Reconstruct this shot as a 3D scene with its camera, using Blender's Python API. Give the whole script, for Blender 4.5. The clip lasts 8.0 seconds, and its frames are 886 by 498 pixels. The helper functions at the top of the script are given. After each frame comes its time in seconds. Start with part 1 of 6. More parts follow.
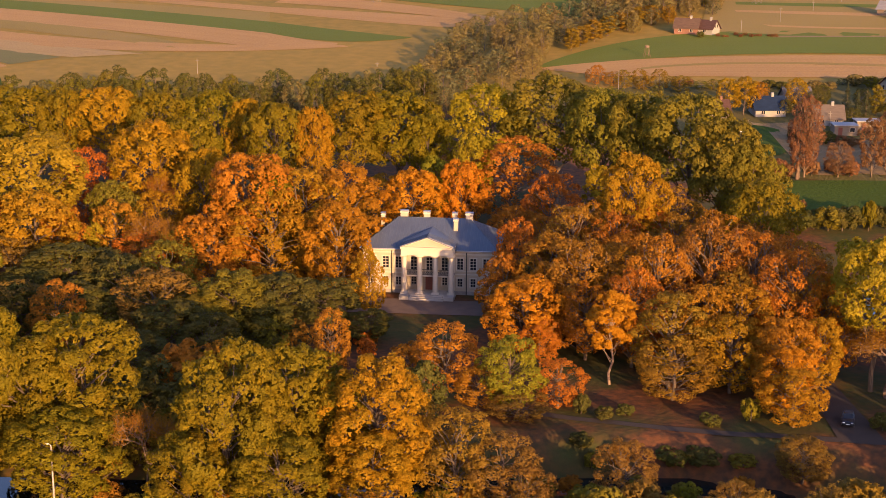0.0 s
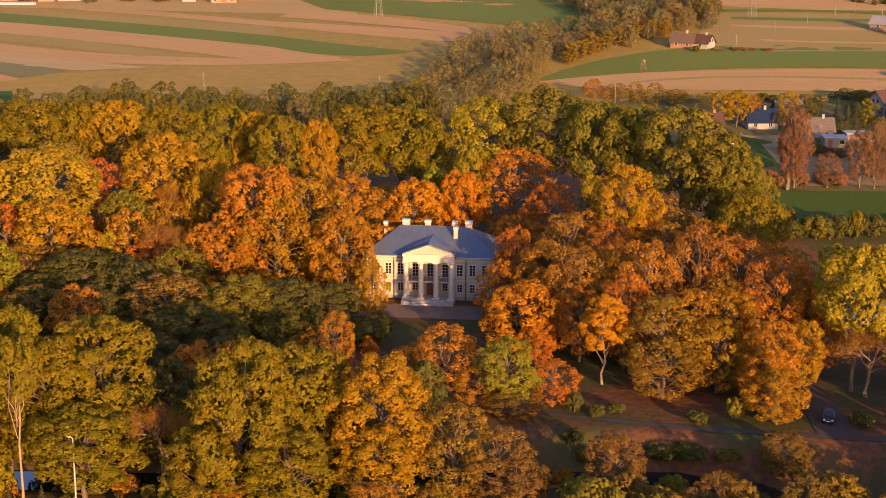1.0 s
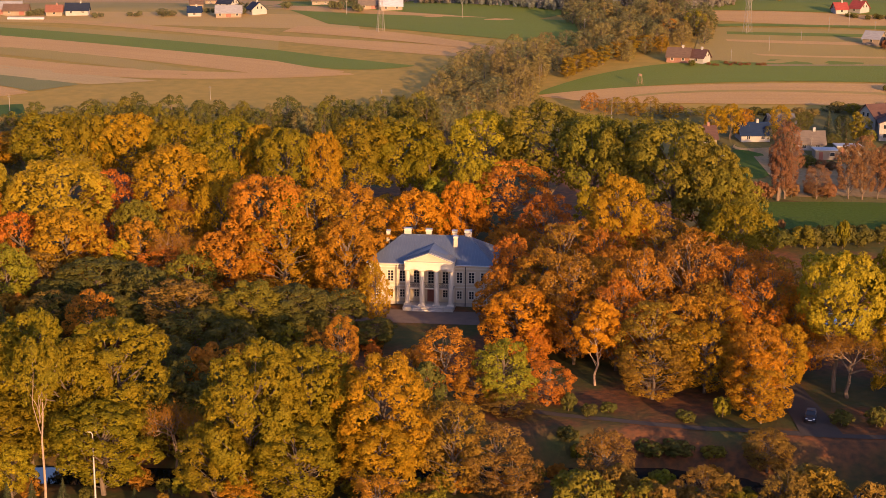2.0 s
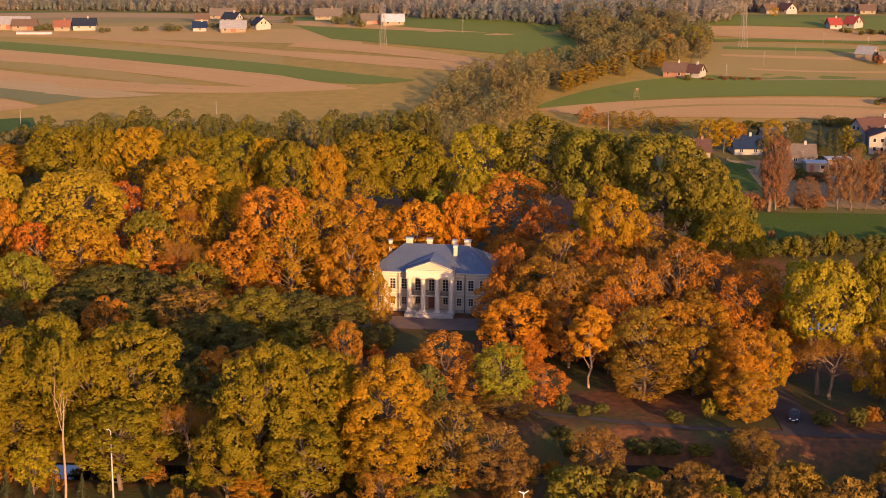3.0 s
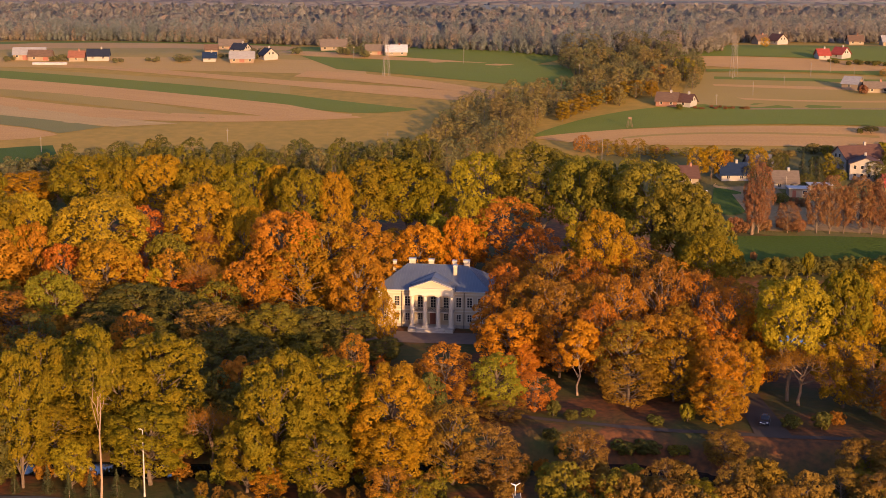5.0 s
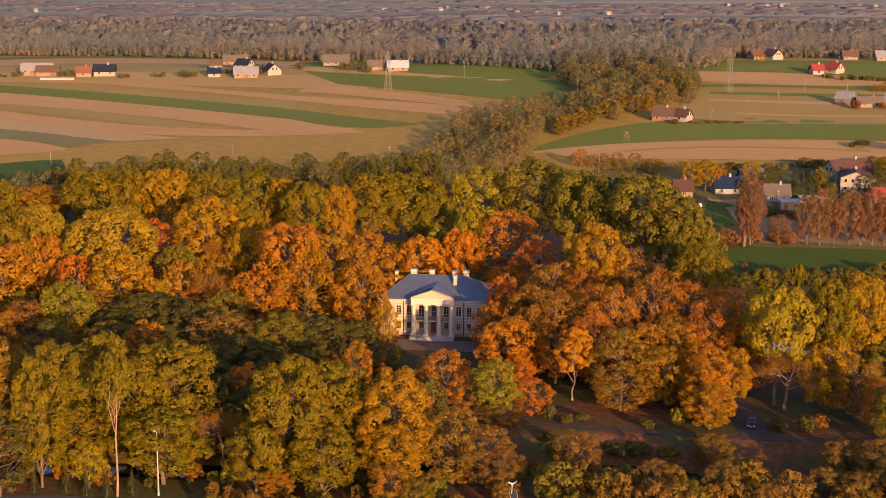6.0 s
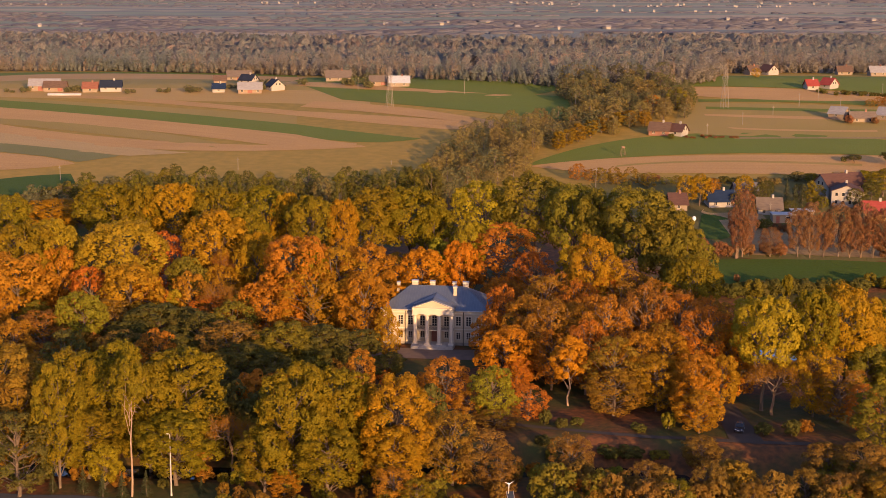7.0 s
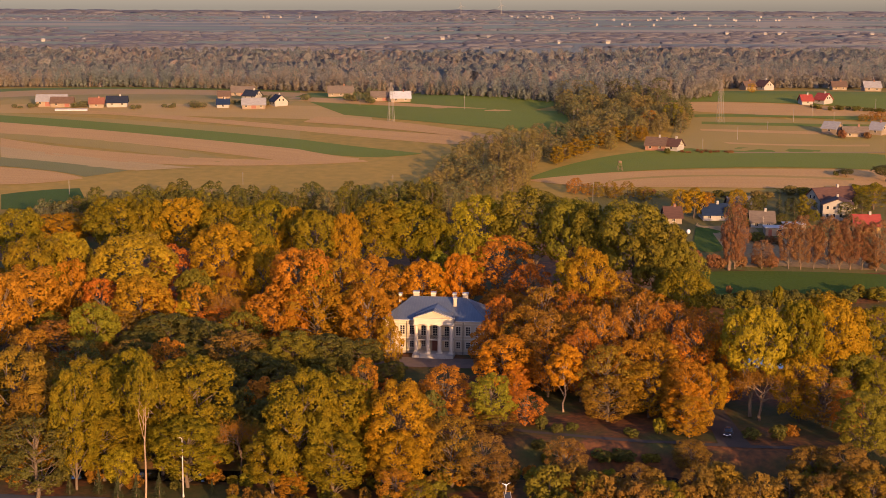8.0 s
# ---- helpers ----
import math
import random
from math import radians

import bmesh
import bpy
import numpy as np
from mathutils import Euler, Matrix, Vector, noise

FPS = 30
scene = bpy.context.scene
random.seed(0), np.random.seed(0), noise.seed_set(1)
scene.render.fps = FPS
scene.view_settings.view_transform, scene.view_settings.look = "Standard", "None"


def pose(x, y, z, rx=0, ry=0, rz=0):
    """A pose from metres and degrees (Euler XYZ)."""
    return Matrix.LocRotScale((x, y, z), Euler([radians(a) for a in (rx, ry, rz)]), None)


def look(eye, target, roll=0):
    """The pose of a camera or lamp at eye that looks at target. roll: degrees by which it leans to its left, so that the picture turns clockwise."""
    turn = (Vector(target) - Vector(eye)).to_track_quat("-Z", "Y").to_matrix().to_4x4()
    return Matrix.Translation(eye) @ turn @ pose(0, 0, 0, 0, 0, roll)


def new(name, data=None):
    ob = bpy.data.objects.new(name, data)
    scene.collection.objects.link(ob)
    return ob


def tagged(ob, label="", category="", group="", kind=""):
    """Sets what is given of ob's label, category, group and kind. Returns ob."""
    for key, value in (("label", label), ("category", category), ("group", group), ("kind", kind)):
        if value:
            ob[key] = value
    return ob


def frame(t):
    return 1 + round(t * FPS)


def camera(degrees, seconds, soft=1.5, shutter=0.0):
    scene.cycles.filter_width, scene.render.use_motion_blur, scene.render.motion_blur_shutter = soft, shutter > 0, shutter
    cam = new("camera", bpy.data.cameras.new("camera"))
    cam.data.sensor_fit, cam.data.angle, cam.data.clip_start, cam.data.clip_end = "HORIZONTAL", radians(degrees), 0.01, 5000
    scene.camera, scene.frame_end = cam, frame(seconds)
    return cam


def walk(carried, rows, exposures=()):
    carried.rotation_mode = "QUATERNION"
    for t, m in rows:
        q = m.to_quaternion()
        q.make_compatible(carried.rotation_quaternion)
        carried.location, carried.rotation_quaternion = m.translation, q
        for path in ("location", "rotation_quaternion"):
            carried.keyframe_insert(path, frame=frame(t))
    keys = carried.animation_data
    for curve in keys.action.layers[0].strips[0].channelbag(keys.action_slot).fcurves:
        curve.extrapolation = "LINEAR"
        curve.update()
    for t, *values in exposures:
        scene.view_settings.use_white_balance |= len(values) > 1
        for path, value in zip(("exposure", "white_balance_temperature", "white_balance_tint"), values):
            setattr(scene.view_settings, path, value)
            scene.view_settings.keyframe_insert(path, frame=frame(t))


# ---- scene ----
cam = camera(34.4, 8.0, soft=0.85)
PATH = [  # seconds, eye, pitch, yaw, roll
    (0, (0.566, 13.048, 64.653), -13.653, -0.390, 0.33),
    (0.5, (0.631, 8.373, 65.302), -13.405, -0.359, 0.34),
    (1, (0.696, 3.663, 65.963), -13.154, -0.329, 0.35),
    (1.5, (0.761, -1.084, 66.638), -12.903, -0.300, 0.36),
    (3, (0.959, -15.542, 68.735), -12.139, -0.216, 0.38),
    (3.5, (1.026, -20.433, 69.458), -11.882, -0.189, 0.37),
    (4, (1.093, -25.362, 70.193), -11.624, -0.163, 0.37),
    (4.5, (1.160, -30.327, 70.940), -11.364, -0.138, 0.37),
    (6, (1.364, -45.441, 73.246), -10.582, -0.067, 0.34),
    (6.5, (1.433, -50.553, 74.036), -10.320, -0.044, 0.32),
    (7, (1.502, -55.702, 74.837), -10.057, -0.023, 0.31),
    (7.5, (1.571, -60.888, 75.648), -9.794, -0.002, 0.29),
    (8, (1.641, -66.111, 76.469), -9.530, 0.018, 0.27),
]
walk(cam, [(t, pose(*eye, 90 + pitch, 0, yaw) @ pose(0, 0, 0, 0, 0, roll)) for t, eye, pitch, yaw, roll in PATH],
     exposures=[(0.0, 1.26), (4.0, 1.15), (8.0, 1.01)])

# ---- light ----
SUN_WAY = Vector((0.39, -0.92, 0)).normalized()      # ground direction towards the sun
SUN_UP = radians(8.5)
world = bpy.data.worlds.new("evening_sky")
scene.world = world
world.use_nodes = True
wn = world.node_tree.nodes
sky = wn.new("ShaderNodeTexSky")
sky.sky_type, sky.sun_disc, sky.sun_elevation = "NISHITA", False, SUN_UP
sky.sun_rotation = math.atan2(SUN_WAY.x, SUN_WAY.y)
sky.dust_density, sky.air_density, sky.ozone_density = 1.6, 1.0, 2.0
tint = wn.new("ShaderNodeMix")                        # evening haze: a little mauve in the sky
tint.data_type, tint.blend_type = "RGBA", "MULTIPLY"
tint.inputs[0].default_value, tint.inputs[7].default_value = 1.0, (1.20, 1.05, 1.38, 1)
world.node_tree.links.new(sky.outputs[0], tint.inputs[6])
world.node_tree.links.new(tint.outputs[2], wn["Background"].inputs[0])
wn["Background"].inputs[1].default_value = 0.15
sun = new("sun", bpy.data.lights.new("sun", "SUN"))
sun.data.energy, sun.data.angle, sun.data.color = 5.0, radians(0.6), (1.0, 0.57, 0.25)
sun.matrix_world = look((SUN_WAY * math.cos(SUN_UP) + Vector((0, 0, math.sin(SUN_UP)))) * 300, (0, 0, 0))


# ---- materials ----
MATS = {}


def shader(name, rough=0.8, metal=0.0):
    m = bpy.data.materials.new(name)
    m.use_nodes = True
    n = m.node_tree.nodes
    b = n["Principled BSDF"]
    b.inputs["Roughness"].default_value, b.inputs["Metallic"].default_value = rough, metal
    MATS[name] = m
    return m, n, m.node_tree.links, b


def mixed(n, l, fac, a, b, kind="MIX"):
    """Colour a to b by a socket or number."""
    x = n.new("ShaderNodeMix")
    x.data_type, x.blend_type = "RGBA", kind
    for key, v in ((0, fac), (6, a), (7, b)):
        if isinstance(v, (int, float)):
            x.inputs[key].default_value = v
        elif isinstance(v, tuple):
            x.inputs[key].default_value = (*v, 1)
        else:
            l.new(v, x.inputs[key])
    return x.outputs[2]


def noise_at(n, l, scale, space="Object", detail=4.0, stretch=(1, 1, 1)):
    c = n.new("ShaderNodeTexCoord")
    mp = n.new("ShaderNodeMapping")
    mp.inputs[3].default_value = stretch
    t = n.new("ShaderNodeTexNoise")
    t.inputs["Scale"].default_value, t.inputs["Detail"].default_value = scale, detail
    l.new(c.outputs[space], mp.inputs[0])
    l.new(mp.outputs[0], t.inputs["Vector"])
    return t.outputs["Fac"]


def ramp(n, l, fac, lo, hi):
    r = n.new("ShaderNodeMapRange")
    r.inputs[1].default_value, r.inputs[2].default_value = lo, hi
    l.new(fac, r.inputs[0])
    return r.outputs[0]


def bump(n, l, b, height, strength, distance):
    k = n.new("ShaderNodeBump")
    k.inputs["Strength"].default_value, k.inputs["Distance"].default_value = strength, distance
    l.new(height, k.inputs["Height"])
    l.new(k.outputs[0], b.inputs["Normal"])


def plain(name, colour, other=None, scale=1.5, rough=0.8, metal=0.0, relief=0.15, depth=0.02, stretch=(1, 1, 1), space="Object"):
    m, n, l, b = shader(name, rough, metal)
    other = other or tuple(c * 0.7 for c in colour)
    f = ramp(n, l, noise_at(n, l, scale, space, stretch=stretch), 0.3, 0.7)
    g = ramp(n, l, noise_at(n, l, scale * 9, space, stretch=stretch), 0.3, 0.7)
    c = mixed(n, l, f, colour, other)
    c = mixed(n, l, 0.25, c, mixed(n, l, g, colour, other))
    l.new(c, b.inputs["Base Color"])
    bump(n, l, b, g, relief, depth)
    return m


def foliage(name, a, b2, dark):
    """Leaves: a and b2 are the two hues of the crown, dark its older leaves."""
    m, n, l, b = shader(name, 0.65)
    geo, info = n.new("ShaderNodeNewGeometry"), n.new("ShaderNodeObjectInfo")
    patch = ramp(n, l, noise_at(n, l, 0.35, detail=2.0), 0.38, 0.66)
    c = mixed(n, l, patch, a, b2)
    each = ramp(n, l, geo.outputs["Random Per Island"], 0.6, 2.6)
    c = mixed(n, l, each, c, dark)
    tree = n.new("ShaderNodeHueSaturation")
    h = n.new("ShaderNodeMapRange")
    h.inputs[3].default_value, h.inputs[4].default_value = 0.490, 0.510
    l.new(info.outputs["Random"], h.inputs[0])
    l.new(h.outputs[0], tree.inputs["Hue"])
    v = n.new("ShaderNodeMapRange")
    v.inputs[3].default_value, v.inputs[4].default_value = 0.94, 1.16
    l.new(geo.outputs["Random Per Island"], v.inputs[0])
    l.new(v.outputs[0], tree.inputs["Value"])
    grain = noise_at(n, l, 6.5, detail=3.0)
    c = mixed(n, l, ramp(n, l, grain, 0.36, 0.66), mixed(n, l, 0.45, c, dark), c)
    bump(n, l, b, grain, 0.6, 0.14)
    l.new(c, tree.inputs["Color"])
    b.inputs["Specular IOR Level"].default_value = 0.1
    l.new(tree.outputs[0], b.inputs["Base Color"])
    tr = n.new("ShaderNodeBsdfTranslucent")
    l.new(tree.outputs[0], tr.inputs[0])
    mx = n.new("ShaderNodeMixShader")
    mx.inputs[0].default_value = 0.42
    l.new(b.outputs[0], mx.inputs[1])
    l.new(tr.outputs[0], mx.inputs[2])
    l.new(mx.outputs[0], n["Material Output"].inputs[0])
    return m


TONES = {
    "olive": ((0.177, 0.134, 0.006), (0.238, 0.158, 0.006), (0.09, 0.082, 0.008)),
    "moss": ((0.175, 0.142, 0.014), (0.20, 0.15, 0.013), (0.105, 0.095, 0.013)),
    "gold": ((0.36, 0.20, 0.007), (0.27, 0.17, 0.007), (0.23, 0.115, 0.007)),
    "yellow": ((0.34, 0.235, 0.011), (0.28, 0.20, 0.010), (0.17, 0.14, 0.011)),
    "amber": ((0.370, 0.181, 0.009), (0.302, 0.159, 0.009), (0.202, 0.101, 0.009)),
    "orange": ((0.383, 0.171, 0.011), (0.351, 0.153, 0.011), (0.243, 0.095, 0.010)),
    "rust": ((0.380, 0.161, 0.013), (0.380, 0.163, 0.013), (0.243, 0.109, 0.013)),
    "red": ((0.433, 0.146, 0.014), (0.388, 0.135, 0.014), (0.285, 0.103, 0.012)),
    "brown": ((0.29, 0.14, 0.016), (0.31, 0.145, 0.015), (0.21, 0.104, 0.014)),
    "green": ((0.255, 0.215, 0.013), (0.20, 0.18, 0.013), (0.13, 0.122, 0.013)),
    # dark: green leaves with standing shade put into their colour
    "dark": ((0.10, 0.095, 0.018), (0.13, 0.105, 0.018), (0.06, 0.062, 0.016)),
    "dull": ((0.225, 0.105, 0.042), (0.205, 0.10, 0.04), (0.15, 0.078, 0.034)),
    "bronze": ((0.26, 0.148, 0.014), (0.22, 0.135, 0.013), (0.15, 0.092, 0.012)),
    # both hedge tones carry extra blue, painted in as slight haze
    "hedge": ((0.195, 0.150, 0.048), (0.215, 0.158, 0.046), (0.145, 0.118, 0.042)),
    "hedge_dark": ((0.135, 0.125, 0.05), (0.15, 0.13, 0.05), (0.10, 0.098, 0.044)),
    # far tones: distance haze is put into the colour, greyer with raised blue
    "hazed_brown": ((0.206, 0.176, 0.137), (0.190, 0.166, 0.132), (0.170, 0.151, 0.123)),
    "hazed_green": ((0.148, 0.157, 0.128), (0.162, 0.165, 0.131), (0.133, 0.143, 0.121)),
    "hazed_rust": ((0.240, 0.178, 0.123), (0.225, 0.173, 0.121), (0.194, 0.154, 0.114)),
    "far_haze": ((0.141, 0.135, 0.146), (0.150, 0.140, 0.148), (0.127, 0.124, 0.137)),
    "dusk": ((0.215, 0.125, 0.020), (0.22, 0.122, 0.019), (0.14, 0.085, 0.018)),
    "flame": ((0.47, 0.188, 0.009), (0.43, 0.168, 0.009), (0.31, 0.115, 0.008)),
    "fir": ((0.085, 0.09, 0.034), (0.10, 0.10, 0.036), (0.05, 0.06, 0.026)),
}
for k, v in TONES.items():
    foliage("leaves_" + k, *v)

# Crowns of the far woods: each cell of about a crown's size takes a hue of its own.
m, n, l, b = shader("woods_canopy", 0.9)
b.inputs["Specular IOR Level"].default_value = 0.05
tc, vor = n.new("ShaderNodeTexCoord"), n.new("ShaderNodeTexVoronoi")
vor.inputs["Scale"].default_value = 0.13
l.new(tc.outputs["Object"], vor.inputs["Vector"])
sep = n.new("ShaderNodeSeparateColor")
l.new(vor.outputs["Color"], sep.inputs[0])
stand = ramp(n, l, noise_at(n, l, 0.012, detail=3.0), 0.42, 0.58)
# these crown hues are greyed and blued to stand for distance haze
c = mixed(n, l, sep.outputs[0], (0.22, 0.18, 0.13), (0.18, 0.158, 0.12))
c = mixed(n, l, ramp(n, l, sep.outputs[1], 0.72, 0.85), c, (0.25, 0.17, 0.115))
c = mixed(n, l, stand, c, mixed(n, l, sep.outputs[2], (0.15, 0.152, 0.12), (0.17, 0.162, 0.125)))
twigs = noise_at(n, l, 0.9, detail=4.0)
c = mixed(n, l, ramp(n, l, twigs, 0.3, 0.7), mixed(n, l, 0.5, c, (0.08, 0.07, 0.055)), c)
l.new(c, b.inputs["Base Color"])
bump(n, l, b, twigs, 0.9, 0.9)
plain("bark", (0.135, 0.092, 0.058), (0.075, 0.054, 0.038), 3.0, 0.9, relief=0.5, depth=0.05, stretch=(1, 1, 0.2))
plain("pale_bark", (0.30, 0.20, 0.125), (0.19, 0.125, 0.08), 2.0, 0.85, relief=0.4, depth=0.04, stretch=(1, 1, 0.25))
plain("twig_bark", (0.165, 0.105, 0.06), (0.11, 0.07, 0.042), 2.0, 0.9, relief=0.4, depth=0.04, stretch=(1, 1, 0.25))
FIELDS = {
    "stubble": ((0.415, 0.243, 0.088), (0.35, 0.205, 0.074)),
    "pale": ((0.38, 0.255, 0.105), (0.33, 0.225, 0.09)),
    "olive": ((0.24, 0.18, 0.045), (0.33, 0.215, 0.07)),
    "meadow": ((0.34, 0.22, 0.07), (0.38, 0.24, 0.085)),
    "green": ((0.112, 0.142, 0.022), (0.15, 0.152, 0.024)),
    # lawn green is lowered to include the tree shadows lying on it
    "lawn": ((0.048, 0.082, 0.011), (0.062, 0.085, 0.012)),
    "rough": ((0.105, 0.095, 0.028), (0.15, 0.115, 0.036)),
    "cabbage": ((0.14, 0.14, 0.048), (0.22, 0.175, 0.066)),
    "earth": ((0.27, 0.175, 0.088), (0.18, 0.135, 0.055)),
}
for k, (a, b2) in FIELDS.items():
    m, n, l, b = shader("field_" + k, 0.95)
    b.inputs["Specular IOR Level"].default_value = 0.1
    rows = ramp(n, l, noise_at(n, l, 0.5, "UV", 3.0, (0.03, 1, 1)), 0.35, 0.65)
    blot = ramp(n, l, noise_at(n, l, 0.02, "UV", 5.0), 0.35, 0.68)
    grain = ramp(n, l, noise_at(n, l, 1.2, "UV", 6.0), 0.3, 0.7)
    c = mixed(n, l, blot, a, b2)
    c = mixed(n, l, 0.35, c, mixed(n, l, rows, a, tuple(x * 0.72 for x in b2)))
    c = mixed(n, l, 0.3, c, mixed(n, l, grain, tuple(x * 1.15 for x in a), tuple(x * 0.7 for x in b2)))
    l.new(c, b.inputs["Base Color"])
    bump(n, l, b, grain, 0.5, 0.25)

# Ground: leaf litter and rough grass in the park, meadow beyond it.
m, n, l, b = shader("ground_soil", 0.95)
b.inputs["Specular IOR Level"].default_value = 0.1
litter = mixed(n, l, ramp(n, l, noise_at(n, l, 0.9, detail=8), 0.35, 0.65), (0.16, 0.06, 0.022), (0.075, 0.04, 0.02))
grass = mixed(n, l, ramp(n, l, noise_at(n, l, 0.6, detail=8), 0.35, 0.65), (0.05, 0.055, 0.016), (0.075, 0.06, 0.018))
park = mixed(n, l, ramp(n, l, noise_at(n, l, 0.055, detail=5), 0.44, 0.56), litter, grass)
mead = mixed(n, l, ramp(n, l, noise_at(n, l, 0.012, detail=6), 0.35, 0.65), (0.32, 0.195, 0.034), (0.235, 0.16, 0.03))
mead = mixed(n, l, 0.4, mead, mixed(n, l, ramp(n, l, noise_at(n, l, 0.25, detail=6), 0.35, 0.65), (0.32, 0.20, 0.05), (0.175, 0.135, 0.034)))
# far plain: haze is painted into these greyer, bluer field colours
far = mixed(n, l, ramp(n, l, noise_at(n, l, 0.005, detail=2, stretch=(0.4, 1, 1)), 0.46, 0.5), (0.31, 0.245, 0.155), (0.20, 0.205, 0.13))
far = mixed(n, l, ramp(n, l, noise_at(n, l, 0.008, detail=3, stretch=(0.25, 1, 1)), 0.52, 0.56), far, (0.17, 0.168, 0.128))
tc, sep = n.new("ShaderNodeTexCoord"), n.new("ShaderNodeSeparateXYZ")
l.new(tc.outputs["Object"], sep.inputs[0])
c = mixed(n, l, ramp(n, l, sep.outputs[1], 378, 402), park, mead)
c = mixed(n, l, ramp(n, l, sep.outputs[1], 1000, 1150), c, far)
l.new(c, b.inputs["Base Color"])
bump(n, l, b, noise_at(n, l, 1.3, detail=8), 0.6, 0.2)

m, n, l, b = shader("water", 0.04)
b.inputs["Base Color"].default_value = (0.012, 0.014, 0.012, 1)
b.inputs["IOR"].default_value = 1.33
bump(n, l, b, noise_at(n, l, 1.2), 0.06, 0.05)
plain("gravel", (0.15, 0.098, 0.068), (0.11, 0.07, 0.05), 0.6, 0.95, relief=0.4)
plain("path_dirt", (0.046, 0.03, 0.02), (0.036, 0.023, 0.015), 0.4, 0.95)
plain("asphalt", (0.055, 0.053, 0.05), (0.04, 0.04, 0.04), 1.0, 0.9)
plain("plaster", (0.40, 0.33, 0.235), (0.35, 0.285, 0.20), 0.5, 0.85, relief=0.05)
plain("trim_white", (0.48, 0.415, 0.32), (0.42, 0.36, 0.28), 0.8, 0.7, relief=0.03)
plain("stone", (0.40, 0.36, 0.30), (0.30, 0.26, 0.22), 1.2, 0.85, relief=0.2)
plain("plinth_stone", (0.30, 0.26, 0.22), (0.20, 0.17, 0.14), 1.5, 0.9, relief=0.4)
plain("roof_metal", (0.105, 0.125, 0.155), (0.085, 0.10, 0.13), 0.5, 0.38, 0.3, relief=0.03)
plain("dark_metal", (0.05, 0.048, 0.045), (0.03, 0.03, 0.03), 3.0, 0.5, 0.6)
plain("zinc", (0.42, 0.43, 0.44), (0.3, 0.31, 0.32), 2.0, 0.45, 0.7)
plain("door_wood", (0.20, 0.05, 0.025), (0.13, 0.035, 0.02), 2.0, 0.5, stretch=(3, 3, 0.4))
m, n, l, b = shader("window_glass", 0.06)
b.inputs["Base Color"].default_value = (0.02, 0.022, 0.026, 1)
plain("lamp_steel", (0.42, 0.37, 0.32), (0.33, 0.29, 0.25), 2.0, 0.45, 0.4)
plain("pylon_steel", (0.22, 0.185, 0.15), (0.17, 0.145, 0.12), 2.0, 0.6, 0.3)
plain("car_paint", (0.03, 0.035, 0.05), (0.025, 0.03, 0.04), 2.0, 0.25, 0.3)
plain("tyre", (0.02, 0.02, 0.02), None, 4.0, 0.9)
plain("car_white", (0.75, 0.75, 0.74), None, 3.0, 0.35)
plain("wall_white", (0.27, 0.245, 0.21), (0.22, 0.20, 0.17), 0.6, 0.85)
plain("wall_cream", (0.205, 0.16, 0.105), (0.17, 0.13, 0.09), 0.6, 0.85)
plain("film_white", (0.34, 0.32, 0.29), None, 2.0, 0.5)
plain("wall_yellow", (0.30, 0.19, 0.05), (0.25, 0.16, 0.045), 0.6, 0.85)
plain("wall_tan", (0.21, 0.155, 0.10), (0.17, 0.12, 0.08), 0.6, 0.9)
plain("wall_brick", (0.21, 0.10, 0.06), (0.16, 0.075, 0.05), 1.0, 0.9)
for k, c in {"grey": (0.24, 0.23, 0.225), "brown": (0.11, 0.07, 0.048), "red": (0.24, 0.045, 0.035), "navy": (0.018, 0.023, 0.038),
             "blue": (0.012, 0.024, 0.055), "terracotta": (0.20, 0.08, 0.05), "greybrown": (0.135, 0.105, 0.08), "pale": (0.36, 0.37, 0.38), "redbrown": (0.085, 0.045, 0.035),
             "darkgrey": (0.10, 0.095, 0.095)}.items():
    plain("roof_" + k, c, None, 0.7, 0.85, relief=0.3, depth=0.05, stretch=(1, 4, 1)).node_tree.nodes["Principled BSDF"].inputs["Specular IOR Level"].default_value = 0.15


# ---- helpers of the build ----
def part(name, bm, material, parent=None, label=""):
    me = bpy.data.meshes.new(name)
    bm.to_mesh(me)
    bm.free()
    me.materials.append(MATS[material])
    ob = new(name, me)
    ob.parent = parent
    if label:
        ob["label"] = label
    return ob


def raw(name, verts, faces, material=None, smooth=False):
    me = bpy.data.meshes.new(name)
    me.from_pydata([tuple(v) for v in verts], [], [tuple(f) for f in faces])
    if material:
        me.materials.append(MATS[material])
    if smooth:
        me.polygons.foreach_set("use_smooth", [True] * len(me.polygons))
    return me


def box(bm, x0, y0, z0, x1, y1, z1, bevel=0.0):
    r = bmesh.ops.create_cube(bm, size=1, matrix=Matrix.Translation(((x0 + x1) / 2, (y0 + y1) / 2, (z0 + z1) / 2)) @ Matrix.Diagonal((x1 - x0, y1 - y0, z1 - z0, 1)))
    if bevel:
        edges = {e for v in r["verts"] for e in v.link_edges}
        bmesh.ops.bevel(bm, geom=list(edges), offset=bevel, segments=1, affect="EDGES")
    return bm


def block(*a, bevel=0.0):
    return box(bmesh.new(), *a, bevel=bevel)


def tube(bm, p, q, r0, r1, sides=8):
    p, q = Vector(p), Vector(q)
    m = Matrix.Translation((p + q) / 2) @ (q - p).to_track_quat("Z", "Y").to_matrix().to_4x4()
    bmesh.ops.create_cone(bm, cap_ends=sides > 5, segments=sides, radius1=r0, radius2=r1, depth=(q - p).length, matrix=m)
    return bm


def soft(u):
    u = min(1.0, max(0.0, u))
    return u * u * (3 - 2 * u)


def stream_y(x):
    return 173.0 + 1.2 * math.sin(x / 17.0) - 8.5 * soft((x - 32) / 18.0)


